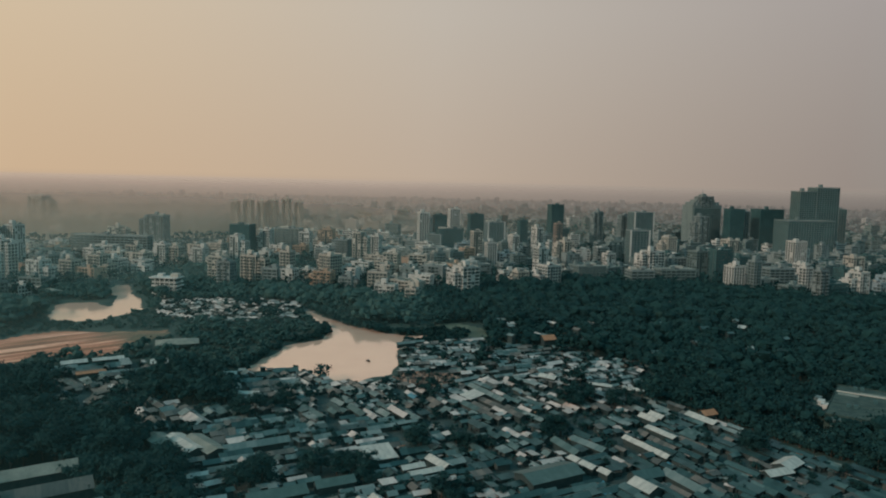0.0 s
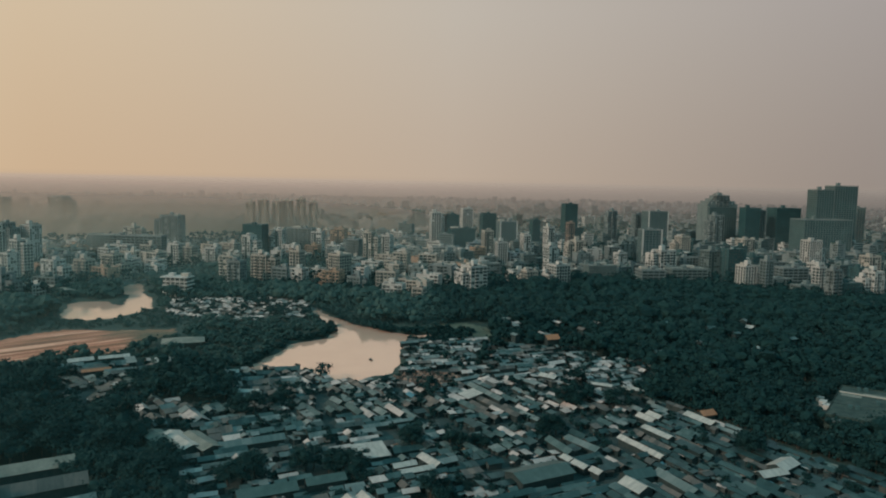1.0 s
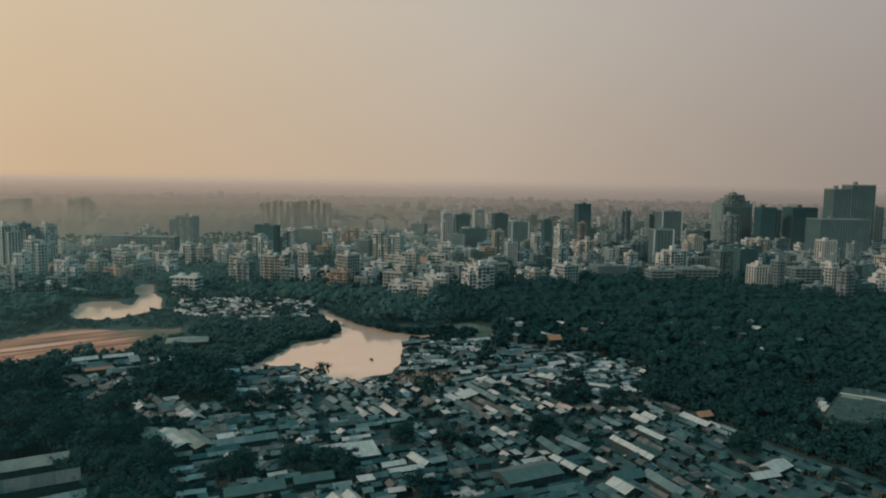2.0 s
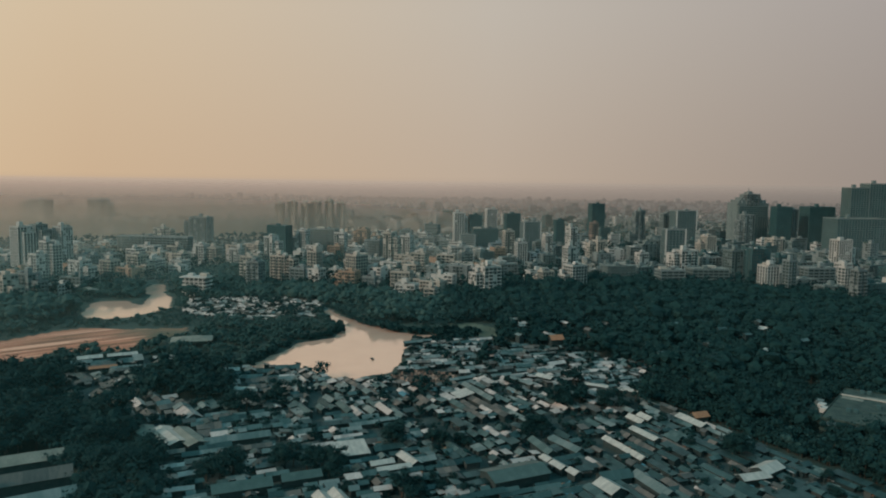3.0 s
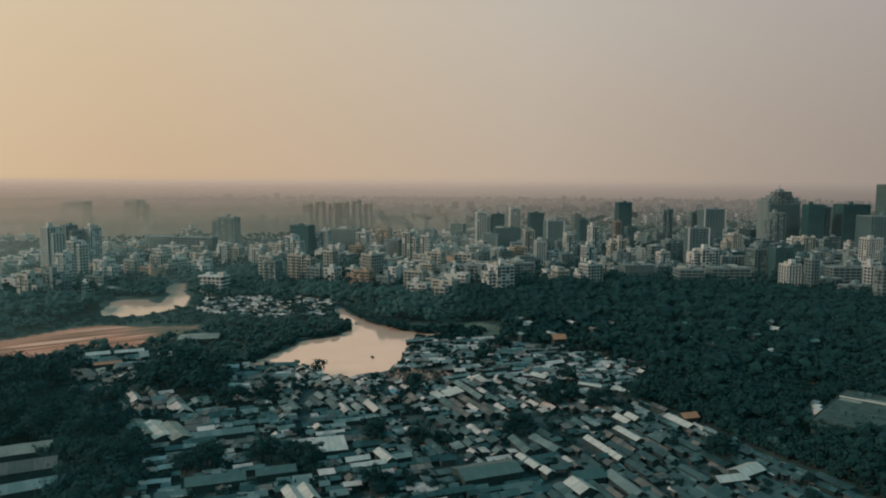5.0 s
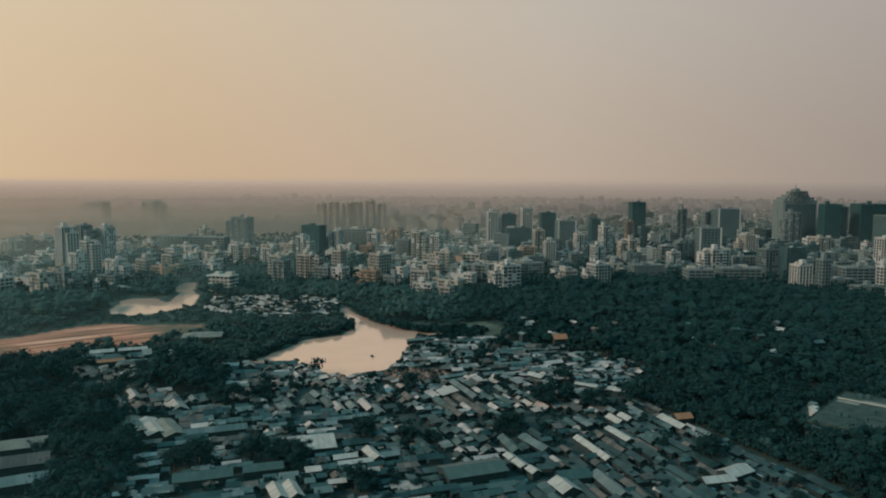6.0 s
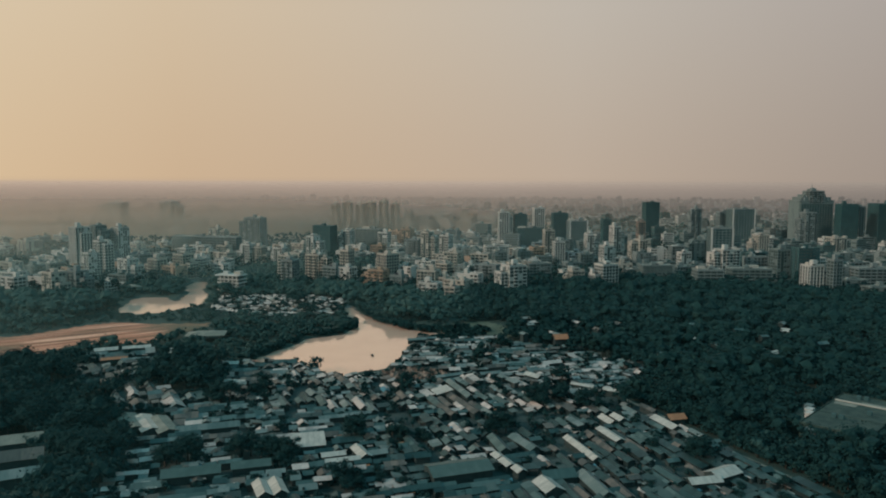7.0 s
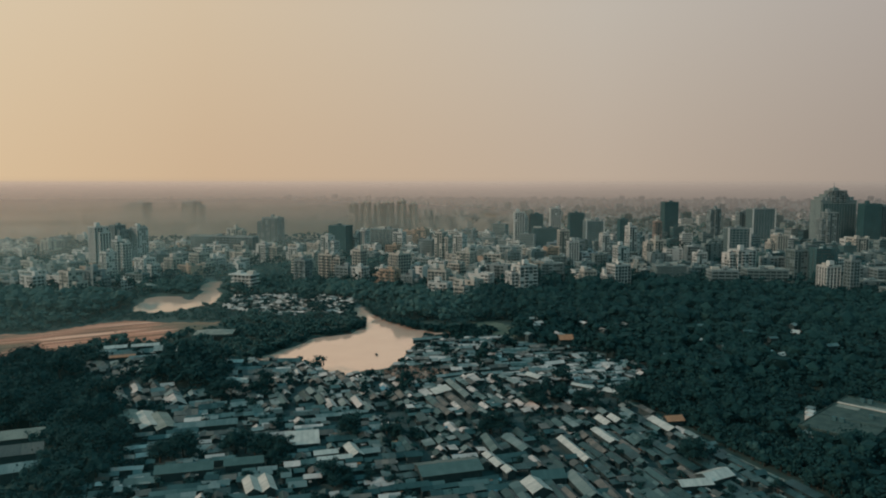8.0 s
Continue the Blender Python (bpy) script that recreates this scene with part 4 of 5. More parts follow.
special(125, 470, 7, 5, 15, wall_h=5, roof=TIN_LIGHT, label="small tin-roofed house in a clearing of the wood")


def place_huts():
    rng = random.Random(5)
    spots = []
    used = set()

    def cells(x, y, length, width, yaw):
        c, s = math.cos(radians(yaw)), math.sin(radians(yaw))
        out = []
        for i in range(int(length) + 1):
            for j in range(int(width) + 1):
                p, q = -length / 2 + (i + 0.5) * length / (int(length) + 1), -width / 2 + (j + 0.5) * width / (int(width) + 1)
                out.append((math.floor(x + p * c - q * s), math.floor(y + p * s + q * c)))
        return out

    def settle(x, y, length, width, yaw, share):
        spot = cells(x, y, length, width, yaw)
        if sum(k in used for k in spot) > share * len(spot):
            return False
        used.update(spot)
        return True

    for p, q, length, width, yaw in SPECIAL_PLANS:
        used.update(cells(p, q, length + 0.6, width + 0.6, yaw))
    for di, (dx, dy, yaw) in enumerate(DISTRICTS):
        a = radians(yaw)
        c, s = math.cos(a), math.sin(a)
        v, row = -90.0, 0
        while v < 90:
            width = rng.uniform(2.5, 3.9)
            u = -90.0 + rng.uniform(0, 6)
            while u < 90:
                length = rng.choice((4, 5, 6, 8, 10, 14) if di in LONG_ROWS else (3, 4, 4, 5, 6, 7, 9, 12)) * rng.uniform(0.85, 1.1)
                x, y = dx + (u + length / 2) * c - v * s, dy + (u + length / 2) * s + v * c
                u += length + rng.choice((0.3, 0.6, 1.2, 3.0))
                if not slum_at(x, y) or in_clump(x, y) or near_lane(x, y, 2.6):
                    continue
                best = min(range(len(DISTRICTS)), key=lambda k: math.hypot(x - DISTRICTS[k][0], y - DISTRICTS[k][1]))
                if best != di:
                    continue
                if ((x - 20) / 20) ** 2 + ((y - 384) / 15) ** 2 < 1 or edge_distance(x, y, POND) < 4 or rng.random() < (0.16 if y < 380 else 0.26) or noise.noise((x * 0.045, y * 0.045, 9)) > 0.34:
                    continue
                turn = yaw + rng.uniform(-4, 4) * (2.5 if y > 380 else 1) + (90 if length < 5.5 and rng.random() < 0.4 else 0)
                if x < -60 and y < 420:
                    length, width = max(5, length * 1.25), width * 1.2
                if y > 500:
                    length, width = length * 0.95, width * 0.95
                if settle(x, y, length, width, turn, 0.22):
                    spots.append((y, x, length, width + rng.uniform(-0.5, 0.3), turn, rng.uniform(1.7, 2.9), "gable" if rng.random() < 0.78 else "mono"))
            v += width + (0.45 if row % 2 else rng.choice((0.8, 1.4, 2.2)))
            row += 1
    # small huts squeezed into what is left
    for k in range(2600):
        x, y = rng.uniform(-215, 185), rng.uniform(195, 660)
        if not slum_at(x, y) or in_clump(x, y) or near_lane(x, y, 2.4) or edge_distance(x, y, POND) < 3 or ((x - 20) / 20) ** 2 + ((y - 384) / 15) ** 2 < 1:
            continue
        yaw = min(DISTRICTS, key=lambda d: math.hypot(x - d[0], y - d[1]))[2] + rng.choice((0, 0, 90)) + rng.uniform(-8, 8)
        length, width = rng.uniform(2.6, 5.5), rng.uniform(2.2, 3.4)
        if settle(x, y, length, width, yaw, 0.12):
            spots.append((y, x, length, width, yaw, rng.uniform(1.8, 2.8), "gable" if rng.random() < 0.4 else "mono"))
    spots.sort()
    rest = Build()
    for k, (y, x, length, width, yaw, wall_h, kind) in enumerate(spots):
        if k < 300:
            hut(x, y, length, width, yaw, wall_h, kind)
            continue
        r = random.Random(k)
        walls, sheets = hut_parts(length, width, wall_h, width / 2 * r.uniform(0.4, 0.75), kind, max(1, round(length / 2.8)), r)
        m = pose(x, y, 0, 0, 0, yaw)
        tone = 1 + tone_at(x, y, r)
        for p, mat in [(walls, 0)] + [(q, tone) for q in sheets]:
            n = len(rest.v)
            rest.v.extend(tuple(m @ Vector(q)) for q in p.v)
            rest.f.extend(tuple(i + n for i in f) for f in p.f)
            rest.m.extend([mat] * len(p.f))
    # lean-tos and loose sheets in the gaps
    for k in range(2600):
        y, x, length, width, yaw = spots[rng.randrange(len(spots))][:5]
        m = pose(x, y, 0, 0, 0, yaw)
        s, e = rng.uniform(0.5, 1.7), rng.uniform(0.4, 1.1)
        c = m @ Vector((rng.uniform(-0.55, 0.55) * length, rng.choice((-1, 1)) * (width / 2 + e * 0.5), 0))
        z = rng.uniform(1.6, 2.3)
        tilt = rng.uniform(-0.35, 0.35)
        a = radians(yaw + rng.uniform(-12, 12))
        ux, uy = math.cos(a), math.sin(a)
        tone = 1 + rng.choice(TIN_PICK + (2, 4, 4, 4, 5, 6))
        pts = [(c.x + p * ux * s - q * uy * e, c.y + p * uy * s + q * ux * e, z + tilt * q) for p, q in ((-1, -1), (1, -1), (1, 1), (-1, 1))]
        rest.sheet(pts, 0.05, tone)
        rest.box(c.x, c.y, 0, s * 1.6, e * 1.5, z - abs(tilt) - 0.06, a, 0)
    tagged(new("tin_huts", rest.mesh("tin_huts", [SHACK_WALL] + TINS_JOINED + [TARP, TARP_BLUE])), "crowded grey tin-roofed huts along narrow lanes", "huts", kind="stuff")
    return spots


SPOTS = place_huts()


def hip_shed(x, y, w, d, yaw):
    """An open shed under one low hipped roof on posts."""
    root = new("open_shed")
    TAKEN.append((x, y, w / 2))
    root.matrix_basis = pose(x, y, 0, 0, 0, yaw)
    tagged(root, "open shed with a wide low hipped roof", "shed")
    b = Build()
    z, r = 4.5, 2.2
    p = [(-w / 2, -d / 2, z), (w / 2, -d / 2, z), (w / 2, d / 2, z), (-w / 2, d / 2, z), (-w * 0.15, 0, z + r), (w * 0.15, 0, z + r)]
    for q in ((0, 1, 5, 4), (1, 2, 5), (2, 3, 4, 5), (3, 0, 4), (3, 2, 1, 0)):
        b.quad([p[i] for i in q])
    part("roof", b.mesh("roof", [DUSTY_ROOF]), root)
    post = box_data("post", 0.4, 0.4, 4.5, WALLS["concrete"])
    for sx in (-0.4, 0, 0.4):
        for sy in (-0.4, 0.4):
            part("post", post, root, place=pose(sx * w, sy * d, 0))


hip_shed(-139, 446, 26, 16, 20)
hip_shed(-318, 634, 20, 10, -18)


def compound(x, y, yaw):
    """The flat-roofed concrete house among the trees."""
    root = new("concrete_house")
    root.matrix_basis = pose(x, y, 0, 0, 0, yaw)
    tagged(root, "low concrete house with a stained flat roof among trees", "house")
    part("wall", box_data("wall", 26, 58, 8.0, MOSSY_ROOF), root)
    for px, py, w, d in ((0, -18, 25.4, 21), (0, 4.2, 25.4, 22), (0, 22, 25.4, 12.8)):
        part("roof", box_data("roof", w, d, 0.5, MOSSY_ROOF), root, place=pose(px, py, 8.0))
    b = Build()
    parapet(b, 26.3, 58.3, 7.9, 1.0)
    part("parapet", b.mesh("parapet", [MOSSY_ROOF]), root)
    part("ridge_wall", box_data("ridge_wall", 25, 1.3, 0.9, WALLS["cream"]), root, place=pose(0, 15.5, 8.0))
    part("wing", box_data("wing", 9, 24, 5.4, MOSSY_ROOF), root, place=pose(-17.6, -8, 0))
    part("wing_roof", box_data("wing_roof", 9.4, 24.4, 0.4, MOSSY_ROOF), root, place=pose(-17.6, -8, 5.4))
    part("porch", box_data("porch", 12, 4, 7.6, WALLS["concrete"]), root, place=pose(-4, -31.1, 0))
    for i in range(2):
        part("door", box_data("door", 2.2, 0.2, 6.0, GLASS), root, place=pose(-6 + i * 7.5, -33.2, 0))
    for i in range(5):
        part("window", window_data(1.6, 1.5), root, place=pose(-13.1, 8 + i * 4.4, 4.6, 0, 0, -90))
        part("window", window_data(1.6, 1.5), root, place=pose(-10 + i * 5, -29.1, 6.2))
    for px, py, w, d in ((-7, 11.5, 9, 4), (4, 18.5, 13, 3)):
        part("roof_patch", box_data("roof_patch", w, d, 0.06, DUSTY_ROOF), root, place=pose(px, py, 8.5))
    for px, py in ((-5, -12), (-2, -12), (-5, 24), (-2, 24.5), (5, 2)):
        part("roof_hatch", box_data("roof_hatch", 1.8, 1.6, 1.7, WALLS["dark"]), root, place=pose(px, py, 8.5))
    for i in range(3):
        part("roof_room", box_data("roof_room", 3.2, 4.2, 2.2, WALLS["white" if i else "concrete"]), root, place=pose(-19 + i * 2, 1 - i * 5.5, 5.8))


compound(227, 329, -35)


def rubble():
    """Heaps of broken brick on the bank."""
    rng = random.Random(3)
    b = Build()
    for i in range(260):
        a, r = rng.uniform(0, 6.3), math.sqrt(rng.random())
        s = rng.uniform(0.5, 2.4)
        b.box(20 + 20 * r * math.cos(a), 384 + 15 * r * math.sin(a), 0, s, s * rng.uniform(0.5, 1.2), rng.uniform(0.3, 1.4), rng.uniform(0, 3), 0, 0.7)
    tagged(new("brick_rubble", b.mesh("brick_rubble", [BRICK_RUBBLE])), "heaps of broken reddish brick on the bank", "rubble", kind="stuff")


rubble()


def boat():
    root = new("rowing_boat")
    root.matrix_basis = pose(-17, 428, -1.1, 0, 0, 30)
    tagged(root, "small dark boat afloat on the pond", "boat")
    b = Build()
    b.box(0, 0, -0.1, 1.0, 3.2, 0.6, top=1.3)
    part("hull", b.mesh("hull", [BARK]), root)
    c = Build()
    c.box(0, -0.6, 0.5, 1.0, 1.2, 0.8, top=0.7)
    part("canopy", c.mesh("canopy", [WALLS["dark"]]), root)


boat()


def path_strip(name, pts, width, mat, label, z=0.06):
    b = Build()
    fine = []
    for (x0, y0), (x1, y1) in zip(pts, pts[1:]):
        n = max(1, int(math.hypot(x1 - x0, y1 - y0) / 6))
        fine += [(x0 + (x1 - x0) * i / n, y0 + (y1 - y0) * i / n) for i in range(n)]
    fine.append(pts[-1])
    for k, ((x0, y0), (x1, y1)) in enumerate(zip(fine, fine[1:])):
        d = math.hypot(x1 - x0, y1 - y0)
        nx, ny = -(y1 - y0) / d * width / 2, (x1 - x0) / d * width / 2
        b.quad([(x0 + nx, y0 + ny, z), (x0 - nx, y0 - ny, z), (x1 - nx, y1 - ny, z), (x1 + nx, y1 + ny, z)])
    tagged(new(name, b.mesh(name, [mat])), label, "path", kind="structure")


path_strip("road", [(128, 368), (138, 352), (150, 334), (160, 316), (167, 301), (178, 284), (188, 270), (196, 252), (222, 200)], 1.8, DUSTY_ROOF, "pale earth road along the edge of the huts")

# ---- trees ----
def blob_form(rounds):
    """A rounded form of triangles: corners and faces."""
    b = bmesh.new()
    bmesh.ops.create_icosphere(b, subdivisions=rounds, radius=1)
    co = np.array([v.co[:] for v in b.verts])
    fa = np.array([[v.index for v in f.verts] for f in b.faces])
    b.free()
    return co, fa


def leaf_cloud(centres, radii, heights, n, size, seed, lobes=7, rounds=1, core=0.8):
    """Crowns: uneven inner masses of foliage, and n leaf clumps standing out of them."""
    rng = np.random.default_rng(seed)
    t = len(centres)
    la = rng.uniform(0, 2 * np.pi, (t, 1)) + np.arange(lobes) * 2 * np.pi / max(1, lobes - 1) + rng.uniform(-0.5, 0.5, (t, lobes))
    lr = rng.uniform(0.3, 0.72, (t, lobes)) * radii[:, None]
    lr[:, -1] *= 0.25
    lz = heights[:, None] * rng.uniform(0.36, 0.76, (t, lobes))
    lz[:, -1] = heights * rng.uniform(0.70, 0.80, t)
    lc = np.stack([centres[:, :1] + lr * np.cos(la), centres[:, 1:2] + lr * np.sin(la), lz], -1)
    ls = rng.uniform(0.30, 0.52, (t, lobes)) * radii[:, None] * (1.0 if lobes > 5 else 1.3)
    # inner masses
    co, fa = blob_form(rounds)
    jag = rng.uniform(0.45, 1.15, (t, lobes, len(co), 1))
    masses = lc[:, :, None, :] + co * jag * (ls * core)[:, :, None, None] * np.array([0.95, 0.95, 0.78])
    masses = masses.reshape(-1, 3)
    mass_faces = (np.arange(t * lobes)[:, None, None] * len(co) + fa).reshape(-1, 3)
    # leaf clumps
    which = rng.integers(0, lobes, (t, n))
    row = np.arange(t)[:, None]
    d = rng.normal(size=(t, n, 3))
    d[..., 2] = np.abs(d[..., 2]) * 1.1 - 0.4
    d /= np.linalg.norm(d, axis=-1, keepdims=True)
    p = lc[row, which] + d * (ls[row, which] * rng.uniform(0.6, 1.25, (t, n)))[..., None] * np.array([0.97, 0.97, 0.8])
    nrm = d * 0.6 + rng.normal(size=d.shape) * 0.4 + np.array([0.0, 0.0, 0.7])
    nrm /= np.linalg.norm(nrm, axis=-1, keepdims=True)
    u = np.cross(nrm, rng.normal(size=d.shape))
    u /= np.linalg.norm(u, axis=-1, keepdims=True) + 1e-9
    w = np.cross(nrm, u)
    s = (size * rng.uniform(0.6, 1.3, (t, n)))[..., None]
    k = rng.uniform(0.5, 1.0, (t, n))[..., None]
    corners = np.stack([p + u * s, p + w * s * k + nrm * s * 0.25, p - u * s, p - w * s * k - nrm * s * 0.15], 2).reshape(-1, 3)
    return corners, masses, mass_faces


def leaf_mesh(name, cloud, rounded=False, leaf=LEAF):
    corners, masses, mass_faces = cloud
    n, k = len(corners) // 4, len(mass_faces)
    me = bpy.data.meshes.new(name)
    me.vertices.add(4 * n + len(masses))
    me.vertices.foreach_set("co", np.concatenate([corners, masses]).astype(np.float32).ravel())
    loops = np.concatenate([np.arange(4 * n), (mass_faces + 4 * n).ravel()]).astype(np.int32)
    me.loops.add(len(loops))
    me.loops.foreach_set("vertex_index", loops)
    me.polygons.add(n + k)
    me.polygons.foreach_set("loop_start", np.concatenate([np.arange(0, 4 * n, 4), 4 * n + np.arange(0, 3 * k, 3)]).astype(np.int32))
    me.polygons.foreach_set("loop_total", np.concatenate([np.full(n, 4), np.full(k, 3)]).astype(np.int32))
    me.polygons.foreach_set("use_smooth", np.concatenate([np.zeros(n, bool), np.full(k, rounded)]))
    me.update(calc_edges=True)
    me.materials.append(leaf)
    return me


CROWNS, TRUNKS = [], []
for i in range(9):
    h = 10 + (i % 3)
    CROWNS.append(leaf_mesh("crown", leaf_cloud(np.array([[0.0, 0.0]]), np.array([5.0]), np.array([float(h)]), 950, 0.34, 40 + i, 13, 1, 0.78)))
    tb = Build()
    rr = random.Random(i)
    tb.tube(0, 0, 0, 0.35, 0.22, h * 0.45, 7, lean=(rr.uniform(-0.4, 0.4), rr.uniform(-0.4, 0.4)))
    for k in range(4):
        a = k * 1.57 + rr.uniform(-0.4, 0.4)
        tb.tube(0.1 * math.cos(a), 0.1 * math.sin(a), h * 0.36, 0.15, 0.06, h * 0.34, 5, lean=(2.2 * math.cos(a), 2.2 * math.sin(a)))
    TRUNKS.append(tb.mesh("trunk", [BARK]))


def tree(x, y, scale, k, turn):
    root = new("tree")
    root.matrix_basis = pose(x, y, 0, 0, 0, turn) @ Matrix.Diagonal((scale, scale, scale * 0.95, 1))
    tagged(root, "dark green broad-leaved tree with a dense uneven crown", "tree", "trees among the huts")
    part("trunk", TRUNKS[k], root)
    part("crown", CROWNS[k], root)


def forest(name, spots, n, size, seed, label, lobes=7, leaf=LEAF, core=0.8):
    c = np.array([(x, y) for x, y, h, r in spots])
    h = np.array([s[2] for s in spots])
    r = np.array([s[3] for s in spots])
    ob = tagged(new(name, leaf_mesh(name, leaf_cloud(c, r, h, n, size, seed, lobes, core=core), leaf=leaf)), label, "trees", kind="stuff")
    b = Build()
    if size > 1.5:
        return
    for x, y, hh, rr in spots:
        b.tube(x, y, 0, 0.3, 0.15, hh * 0.6, 3)
    part("trunks", b.mesh("trunks", [BARK]), ob)


def plant():
    rng = random.Random(21)
    singles, woods, grove, bushes, city, distant = [], [], [], [], [], []
    # clumps among the huts
    for a, b, c, d in CLUMPS:
        big = c > 20
        for i in range(int(c * d * (0.032 if big else 0.045)) + 2):
            q, r = rng.uniform(0, 6.3), math.sqrt(rng.random())
            singles.append((a + c * r * math.cos(q) * 0.92, b + d * r * math.sin(q) * 0.92, rng.uniform(1.3, 2.0) if big else rng.uniform(0.9, 1.5) if c > 10 else rng.uniform(0.7, 1.2)))
    for i in range(420):
        y, x = SPOTS[rng.randrange(len(SPOTS))][:2]
        singles.append((x + rng.uniform(-3, 3), y + rng.uniform(-3, 3), rng.uniform(0.22, 0.6)))
    singles = [s for s in singles if edge_distance(s[0], s[1], POND) > (17 if s[1] < 412 else 5)
               and not any(math.hypot(s[0] - p, s[1] - q) < 4 + r or (abs(s[0] - p) < r and -10 < s[1] - q < 0) for p, q, r, w in SPECIAL)]
    singles.sort(key=lambda s: s[1])
    for i, (x, y, s) in enumerate(singles[:270]):
        tree(x, y, s, i % 9, rng.uniform(0, 360))
    for x, y, s in singles[270:]:
        woods.append((x, y, 11 * s, 5 * s))
    # banks, grove and the wood
    y = 190.0
    while y < 870:
        x = -430.0
        while x < 0.74 * y + 120:
            px, py = x + rng.uniform(-4.5, 4.5), y + rng.uniform(-4.5, 4.5)
            x += rng.uniform(5.5, 9.5)
            if px < -1.0 * y - 20 or py > city_front(px) + 12 or slum_at(px, py):
                continue
            if edge_distance(px, py, POND) < 3.5 or edge_distance(px, py, FAR_POND) < 4 or edge_distance(px, py, SAND_LOT) < 4:
                continue
            across, along = (px - 227) * 0.82 - (py - 329) * 0.57, (px - 227) * 0.57 + (py - 329) * 0.82
            if abs(along) < 32 and -16 < across < 12 or abs(along + 8) < 16 and -26 < across < 0 or abs(px + 143) < 16 and abs(py - 446) < 12:
                continue
            shaded_front = -62 < along < -28 and -24 < across < 14
            if 28 < px < 63 and 470 < py < 545 and rng.random() < 0.96:
                continue
            if not free(px, py, 1) or px > 122 and py < 370 and -4 < px - np.interp(-py, [-368, -334, -301, -270, -200], [128, 150, 167, 188, 222]) < 5.5:
                continue
            if rng.random() < 0.1 or -32 < px < 10 and 366 < py < 403:
                continue
            if any(math.hypot(px - p, py - q) < 3 + r or (abs(px - p) < 5 and -14 < py - q < 0) for p, q, r, w in SPECIAL):
                continue
            h = rng.uniform(7.5, 13) * (1 + 0.45 * noise.noise((px * 0.03, py * 0.03, 2)))
            if -12 < px < 42 and 380 < py < 485:
                h *= rng.uniform(0.35, 0.55)
            elif -215 < px < 22 and py > city_front(px) - 28:
                h = rng.uniform(9.5, 14)
            elif px > -38 and py > max(575, city_front(px) - 45):
                h = rng.uniform(9, 14)
            elif px > 60 and py > 540:
                h *= 1.25
            elif -175 < px < -60 and 285 < py < 335:
                h *= 0.5
            elif -125 < px < -38 and 478 < py < 606:
                h = rng.uniform(2.5, 6)
            elif -72 < px < 45 and 490 < py < 536:
                h = rng.uniform(0.8, 2.2)
            elif -135 < px < -35 and 385 < py < 556 and edge_distance(px, py, POND) < 16:
                h *= rng.uniform(0.2, 0.35)
            elif -135 < px < -35 and 385 < py < 530:
                h *= rng.uniform(0.3, 0.6)
            elif -318 < px < -255 and py > 616 and edge_distance(px, py, FAR_POND) > 6:
                h = rng.uniform(6, 10)
            elif -305 < px < -210 and 563 < py < 765:
                h *= 0.3 if edge_distance(px, py, FAR_POND) < 14 else 0.9
            elif px < -276 and 490 < py < 552 and edge_distance(px, py, FAR_POND) > 8:
                h = rng.uniform(12, 17)
            elif -345 < px < -250 and 490 < py < 640:
                h *= 0.25
            elif px < -150 and py > 455:
                h *= rng.uniform(0.15, 0.3) if py < 563 and px > -272 else 0.8
            elif px < -120 and py > 345:
                h *= rng.uniform(0.35, 0.75)
            if shaded_front:
                h = rng.uniform(5.5, 7.2) if across < -6 else rng.uniform(9.5, 13) if across < 1 else rng.uniform(13, 17)
            if -115 < px < -36 and 395 < py < 580 and edge_distance(px, py, POND) < 24:
                h = rng.uniform(2.2, 5.5)
            (grove if px < 20 and py > 470 or px < -38 and py > 385 else woods).append((px, py, h, h * rng.uniform(0.5, 0.95)))
            if 1.3 < h < 6.5:
                for q in range(3):
                    g = h * rng.uniform(0.5, 1.0)
                    bushes.append((px + rng.uniform(-4, 4), py + rng.uniform(-4, 4), g, g * 0.7))
        y += 6.6
    # street trees and woods in the city
    y = 560.0
    while y < 4300:
        step = 9.5 if y < 900 else 13 if y < 1050 else 20 if y < 1500 else 48 if y < 2800 else 90
        x = -1.02 * y - 60
        while x < 0.74 * y + 140:
            px, py = x + rng.uniform(-6, 6), y + rng.uniform(-6, 6)
            wooded = in_woods(px, py)
            x += step * (0.7 if wooded else 0.95 if y < 1000 else 1.2)
            if py < city_front(px) or inside(px, py, FAR_POND) or not free(px, py, 0):
                continue
            h = rng.uniform(9, 17) if y < 900 else rng.uniform(9, 16)
            if -300 < px < -205 and y < 840:
                h *= 0.5
            (city if y < 1250 else distant).append((px, py, h, h * rng.uniform(0.4, 0.55) * (1 if y < 1250 else 1.7 if y < 2800 else 3)))
        y += step
    # growth hanging over the water's edge
    n = len(POND)
    for i in range(n):
        (x0, y0), (x1, y1) = POND[i - 1], POND[i]
        if max(y0, y1) < 410 or min(x0, x1) > -6 and max(y0, y1) < 480:
            continue
        for k in range(int(math.hypot(x1 - x0, y1 - y0) / 0.55)):
            q = rng.random()
            g = rng.uniform(1.4, 4.2) * (0.7 if max(x0, x1) < -40 else 1.0)
            out = rng.uniform(-8, 8)
            size = math.hypot(x1 - x0, y1 - y0)
            px, py = x0 + (x1 - x0) * q - (y1 - y0) / size * out, y0 + (y1 - y0) * q + (x1 - x0) / size * out
            if edge_distance(px, py, POND) > (-3.5 if y0 > 500 and x0 > -56 else 0.2):
                woods.append((px, py, g, g * 0.75))
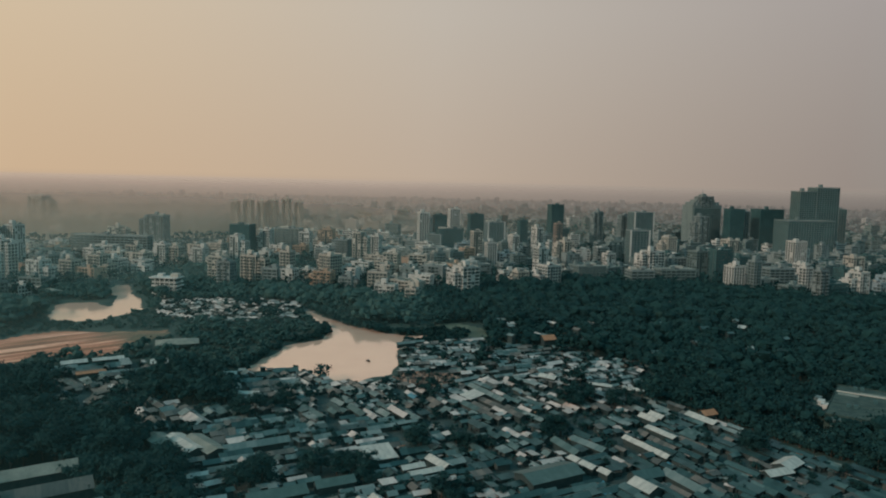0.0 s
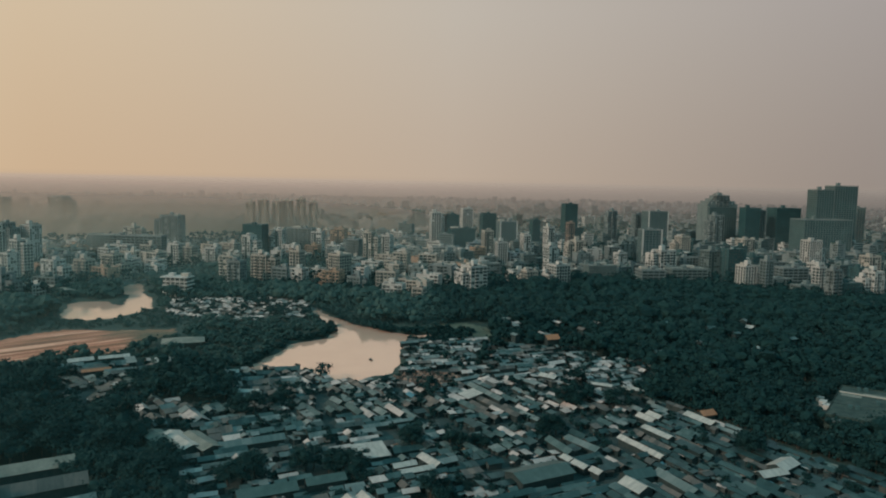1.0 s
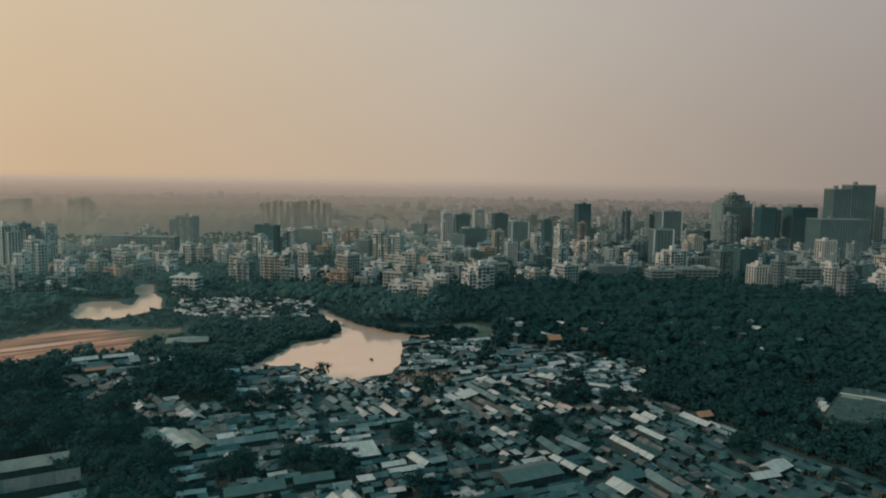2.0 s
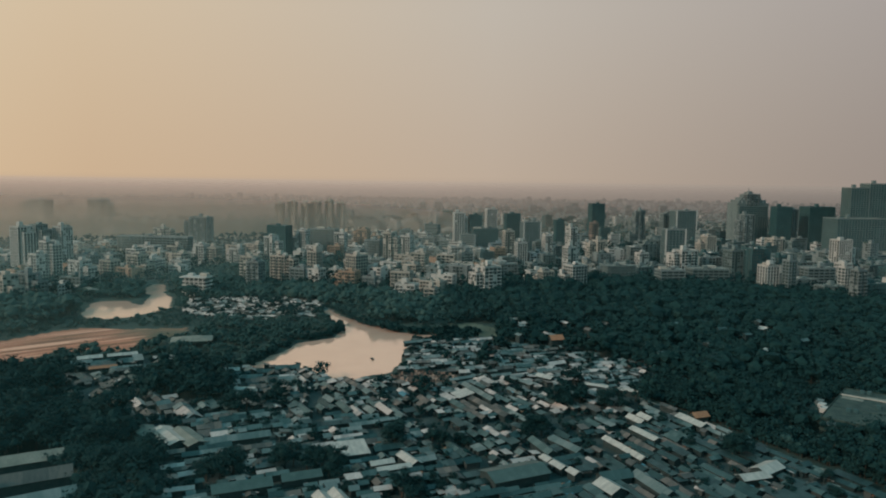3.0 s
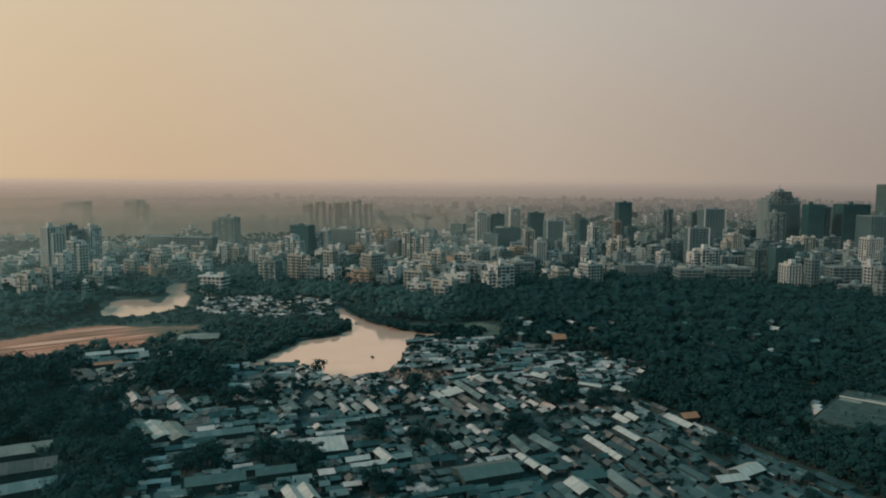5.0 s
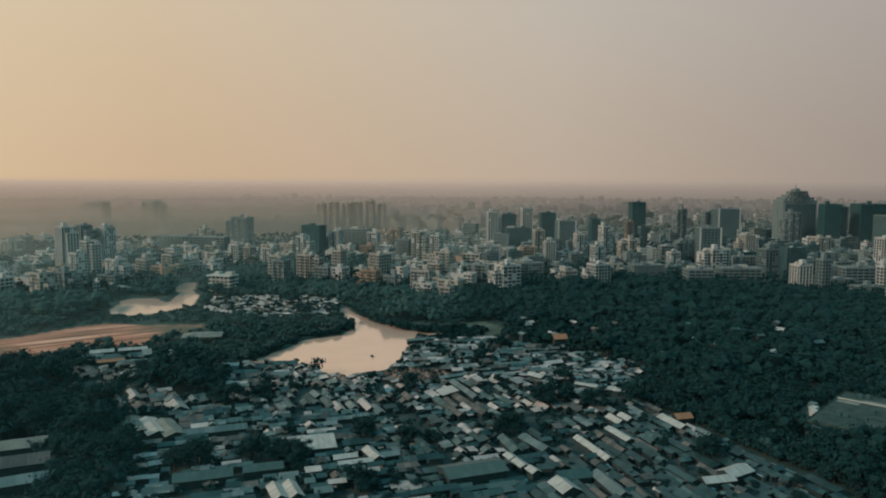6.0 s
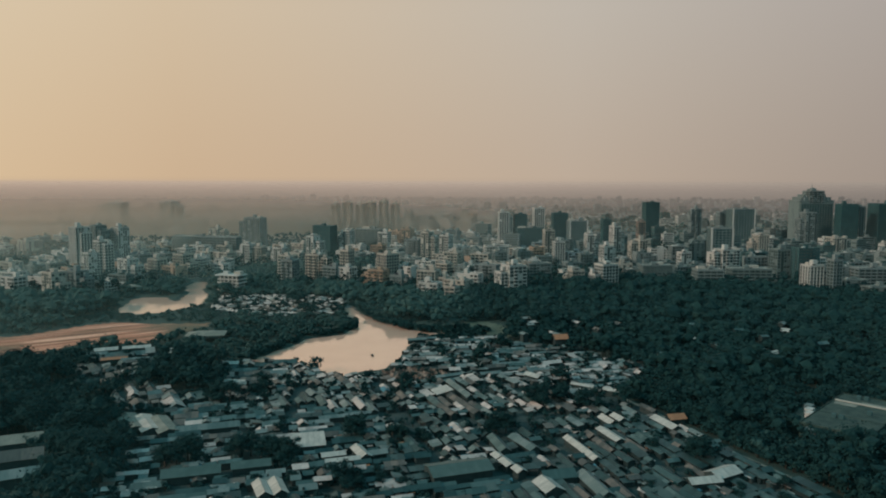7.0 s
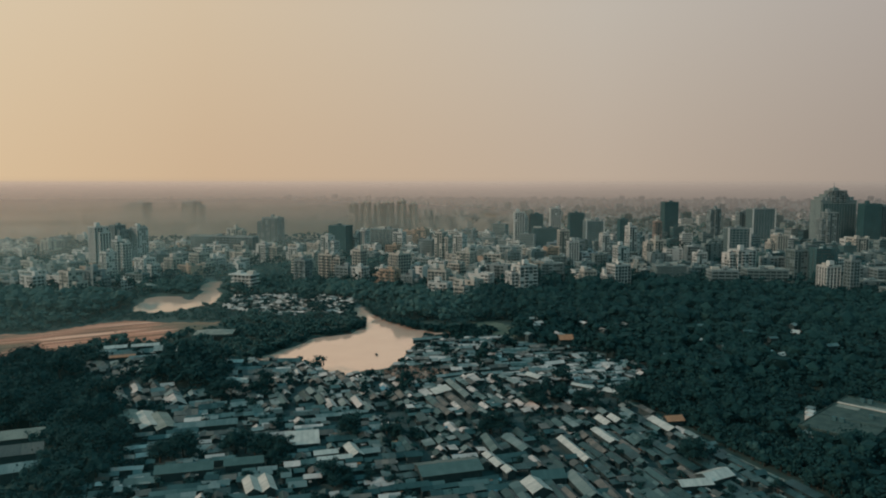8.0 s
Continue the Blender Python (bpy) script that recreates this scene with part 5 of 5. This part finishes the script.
    bushes = [s for s in bushes if not (-115 < s[0] < -36 and 395 < s[1] < 580 and edge_distance(s[0], s[1], POND) < 20) and not slum_at(s[0], s[1]) and min(edge_distance(s[0], s[1], q) for q in (POND, FAR_POND, SAND_LOT)) > 2]
    thicket = []
    for k in range(1500):
        px, py = rng.uniform(-100, 200), rng.uniform(200, 480)
        if inside(px, py, SLUM) and edge_distance(px, py, POND) > 3 and not any(math.hypot(px - p, py - q) < 2 + r * 0.8 for p, q, r, w in SPECIAL):
            g = rng.uniform(1.8, 3.6)
            thicket.append((px, py, g, g * rng.uniform(0.6, 0.9)))
    for k in range(700):
        py = rng.uniform(200, 375)
        px = float(np.interp(-py, [-368, -334, -301, -270, -200], [128, 150, 167, 188, 222])) + rng.choice((rng.uniform(4.5, 40), rng.uniform(4.5, 12)))
        across, along = (px - 227) * 0.82 - (py - 329) * 0.57, (px - 227) * 0.57 + (py - 329) * 0.82
        if abs(along) < 33 and -24 < across < 14 or any(math.hypot(px - p, py - q) < 3 + r * 0.8 for p, q, r, w in SPECIAL):
            continue
        g = rng.uniform(2.2, 4.8)
        thicket.append((px, py, g, g * rng.uniform(0.6, 0.9)))
    forest("scrub", thicket, 16, 0.5, 12, "low green shrubs growing between the huts", 3)
    forest("grove", grove, 26, 0.9, 6, "green trees and bushes round the ponds, paled for haze", 5, LEAF_HAZED)
    forest("scrub", bushes, 9, 0.7, 4, "low green scrub on the banks, paled for haze", 2, LEAF_HAZED)
    forest("wood", [s for s in woods if s[1] < 400], 150, 0.62, 1, "dense dark green wood of broad-leaved trees", 7, core=0.66)
    forest("wood", [s for s in woods if s[1] >= 400], 46, 1.05, 8, "dense dark green wood before the city", 4, core=0.82)
    forest("city_trees", city, 10, 1.6, 2, "dark green trees between the apartment blocks", 2, LEAF)
    forest("distant_trees", distant, 4, 2.6, 3, "distant green belts of trees, paled for haze", 1, LEAF_HAZED)


plant()


# ---- haze imitated by tinted sheets ----
def haze_sheet(radius, thin, top, fade, tint=(1, 0.80, 0.68), glow=None):
    """A curved tinted sheet imitating haze, thinning upwards; the farthest glow in the horizon's colour."""
    m = bpy.data.materials.new("imitated_haze")
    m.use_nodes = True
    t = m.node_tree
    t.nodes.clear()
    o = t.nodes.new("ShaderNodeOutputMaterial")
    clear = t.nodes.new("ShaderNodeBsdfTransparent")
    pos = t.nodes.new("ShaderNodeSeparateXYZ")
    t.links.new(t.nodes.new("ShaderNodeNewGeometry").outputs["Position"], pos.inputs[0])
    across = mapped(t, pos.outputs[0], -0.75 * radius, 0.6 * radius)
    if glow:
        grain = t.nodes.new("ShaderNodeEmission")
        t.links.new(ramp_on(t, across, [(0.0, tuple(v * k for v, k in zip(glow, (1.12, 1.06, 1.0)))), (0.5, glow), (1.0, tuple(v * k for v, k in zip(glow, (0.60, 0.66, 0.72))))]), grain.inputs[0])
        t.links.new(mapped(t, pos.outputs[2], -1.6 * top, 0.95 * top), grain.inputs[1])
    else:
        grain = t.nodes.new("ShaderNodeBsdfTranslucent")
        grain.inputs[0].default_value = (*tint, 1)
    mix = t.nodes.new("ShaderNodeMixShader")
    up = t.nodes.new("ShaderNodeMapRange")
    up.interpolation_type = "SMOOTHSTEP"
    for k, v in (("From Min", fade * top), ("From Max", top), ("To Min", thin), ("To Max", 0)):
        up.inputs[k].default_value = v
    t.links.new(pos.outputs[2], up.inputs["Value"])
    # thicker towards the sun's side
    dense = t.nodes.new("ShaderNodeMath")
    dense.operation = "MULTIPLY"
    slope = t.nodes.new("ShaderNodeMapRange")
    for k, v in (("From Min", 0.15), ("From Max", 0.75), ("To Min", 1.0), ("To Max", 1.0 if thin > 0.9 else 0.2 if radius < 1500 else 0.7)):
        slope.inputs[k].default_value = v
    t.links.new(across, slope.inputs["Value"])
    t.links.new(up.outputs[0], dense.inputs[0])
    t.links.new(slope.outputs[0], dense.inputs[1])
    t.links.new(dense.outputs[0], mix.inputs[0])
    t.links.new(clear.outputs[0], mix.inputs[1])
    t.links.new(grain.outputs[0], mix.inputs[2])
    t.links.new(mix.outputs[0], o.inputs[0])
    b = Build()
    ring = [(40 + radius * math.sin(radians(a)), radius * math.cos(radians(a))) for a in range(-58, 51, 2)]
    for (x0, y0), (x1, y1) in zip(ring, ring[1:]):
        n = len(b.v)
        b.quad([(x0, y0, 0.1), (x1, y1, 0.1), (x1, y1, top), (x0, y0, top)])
    ob = tagged(new("haze_card", b.mesh("haze_card", [m])), "thin see-through sheet put in to imitate haze", "haze", kind="structure")
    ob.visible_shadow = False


# the nearest sheet is added only to lift the dark tones
haze_sheet(170, 0.046, 108, 0.8, (0.40, 0.84, 0.84))
haze_sheet(520, 0.075, 100, 0.1, (0.55, 0.84, 0.80))
haze_sheet(760, 0.17, 104, 0.2, (0.68, 0.84, 0.78))
haze_sheet(1000, 0.25, 108, 0.3, (0.86, 0.83, 0.75))
haze_sheet(1335, 0.66, 109, 0.4, (1, 0.70, 0.55))
# these three emit light in place of bright far haze
haze_sheet(2000, 0.52, 109, 0.5, glow=(0.34, 0.28, 0.242))
haze_sheet(2800, 0.62, 109, 0.6, glow=(0.40, 0.325, 0.275))
haze_sheet(4400, 0.98, 118, 0.8, glow=(0.49, 0.395, 0.32))
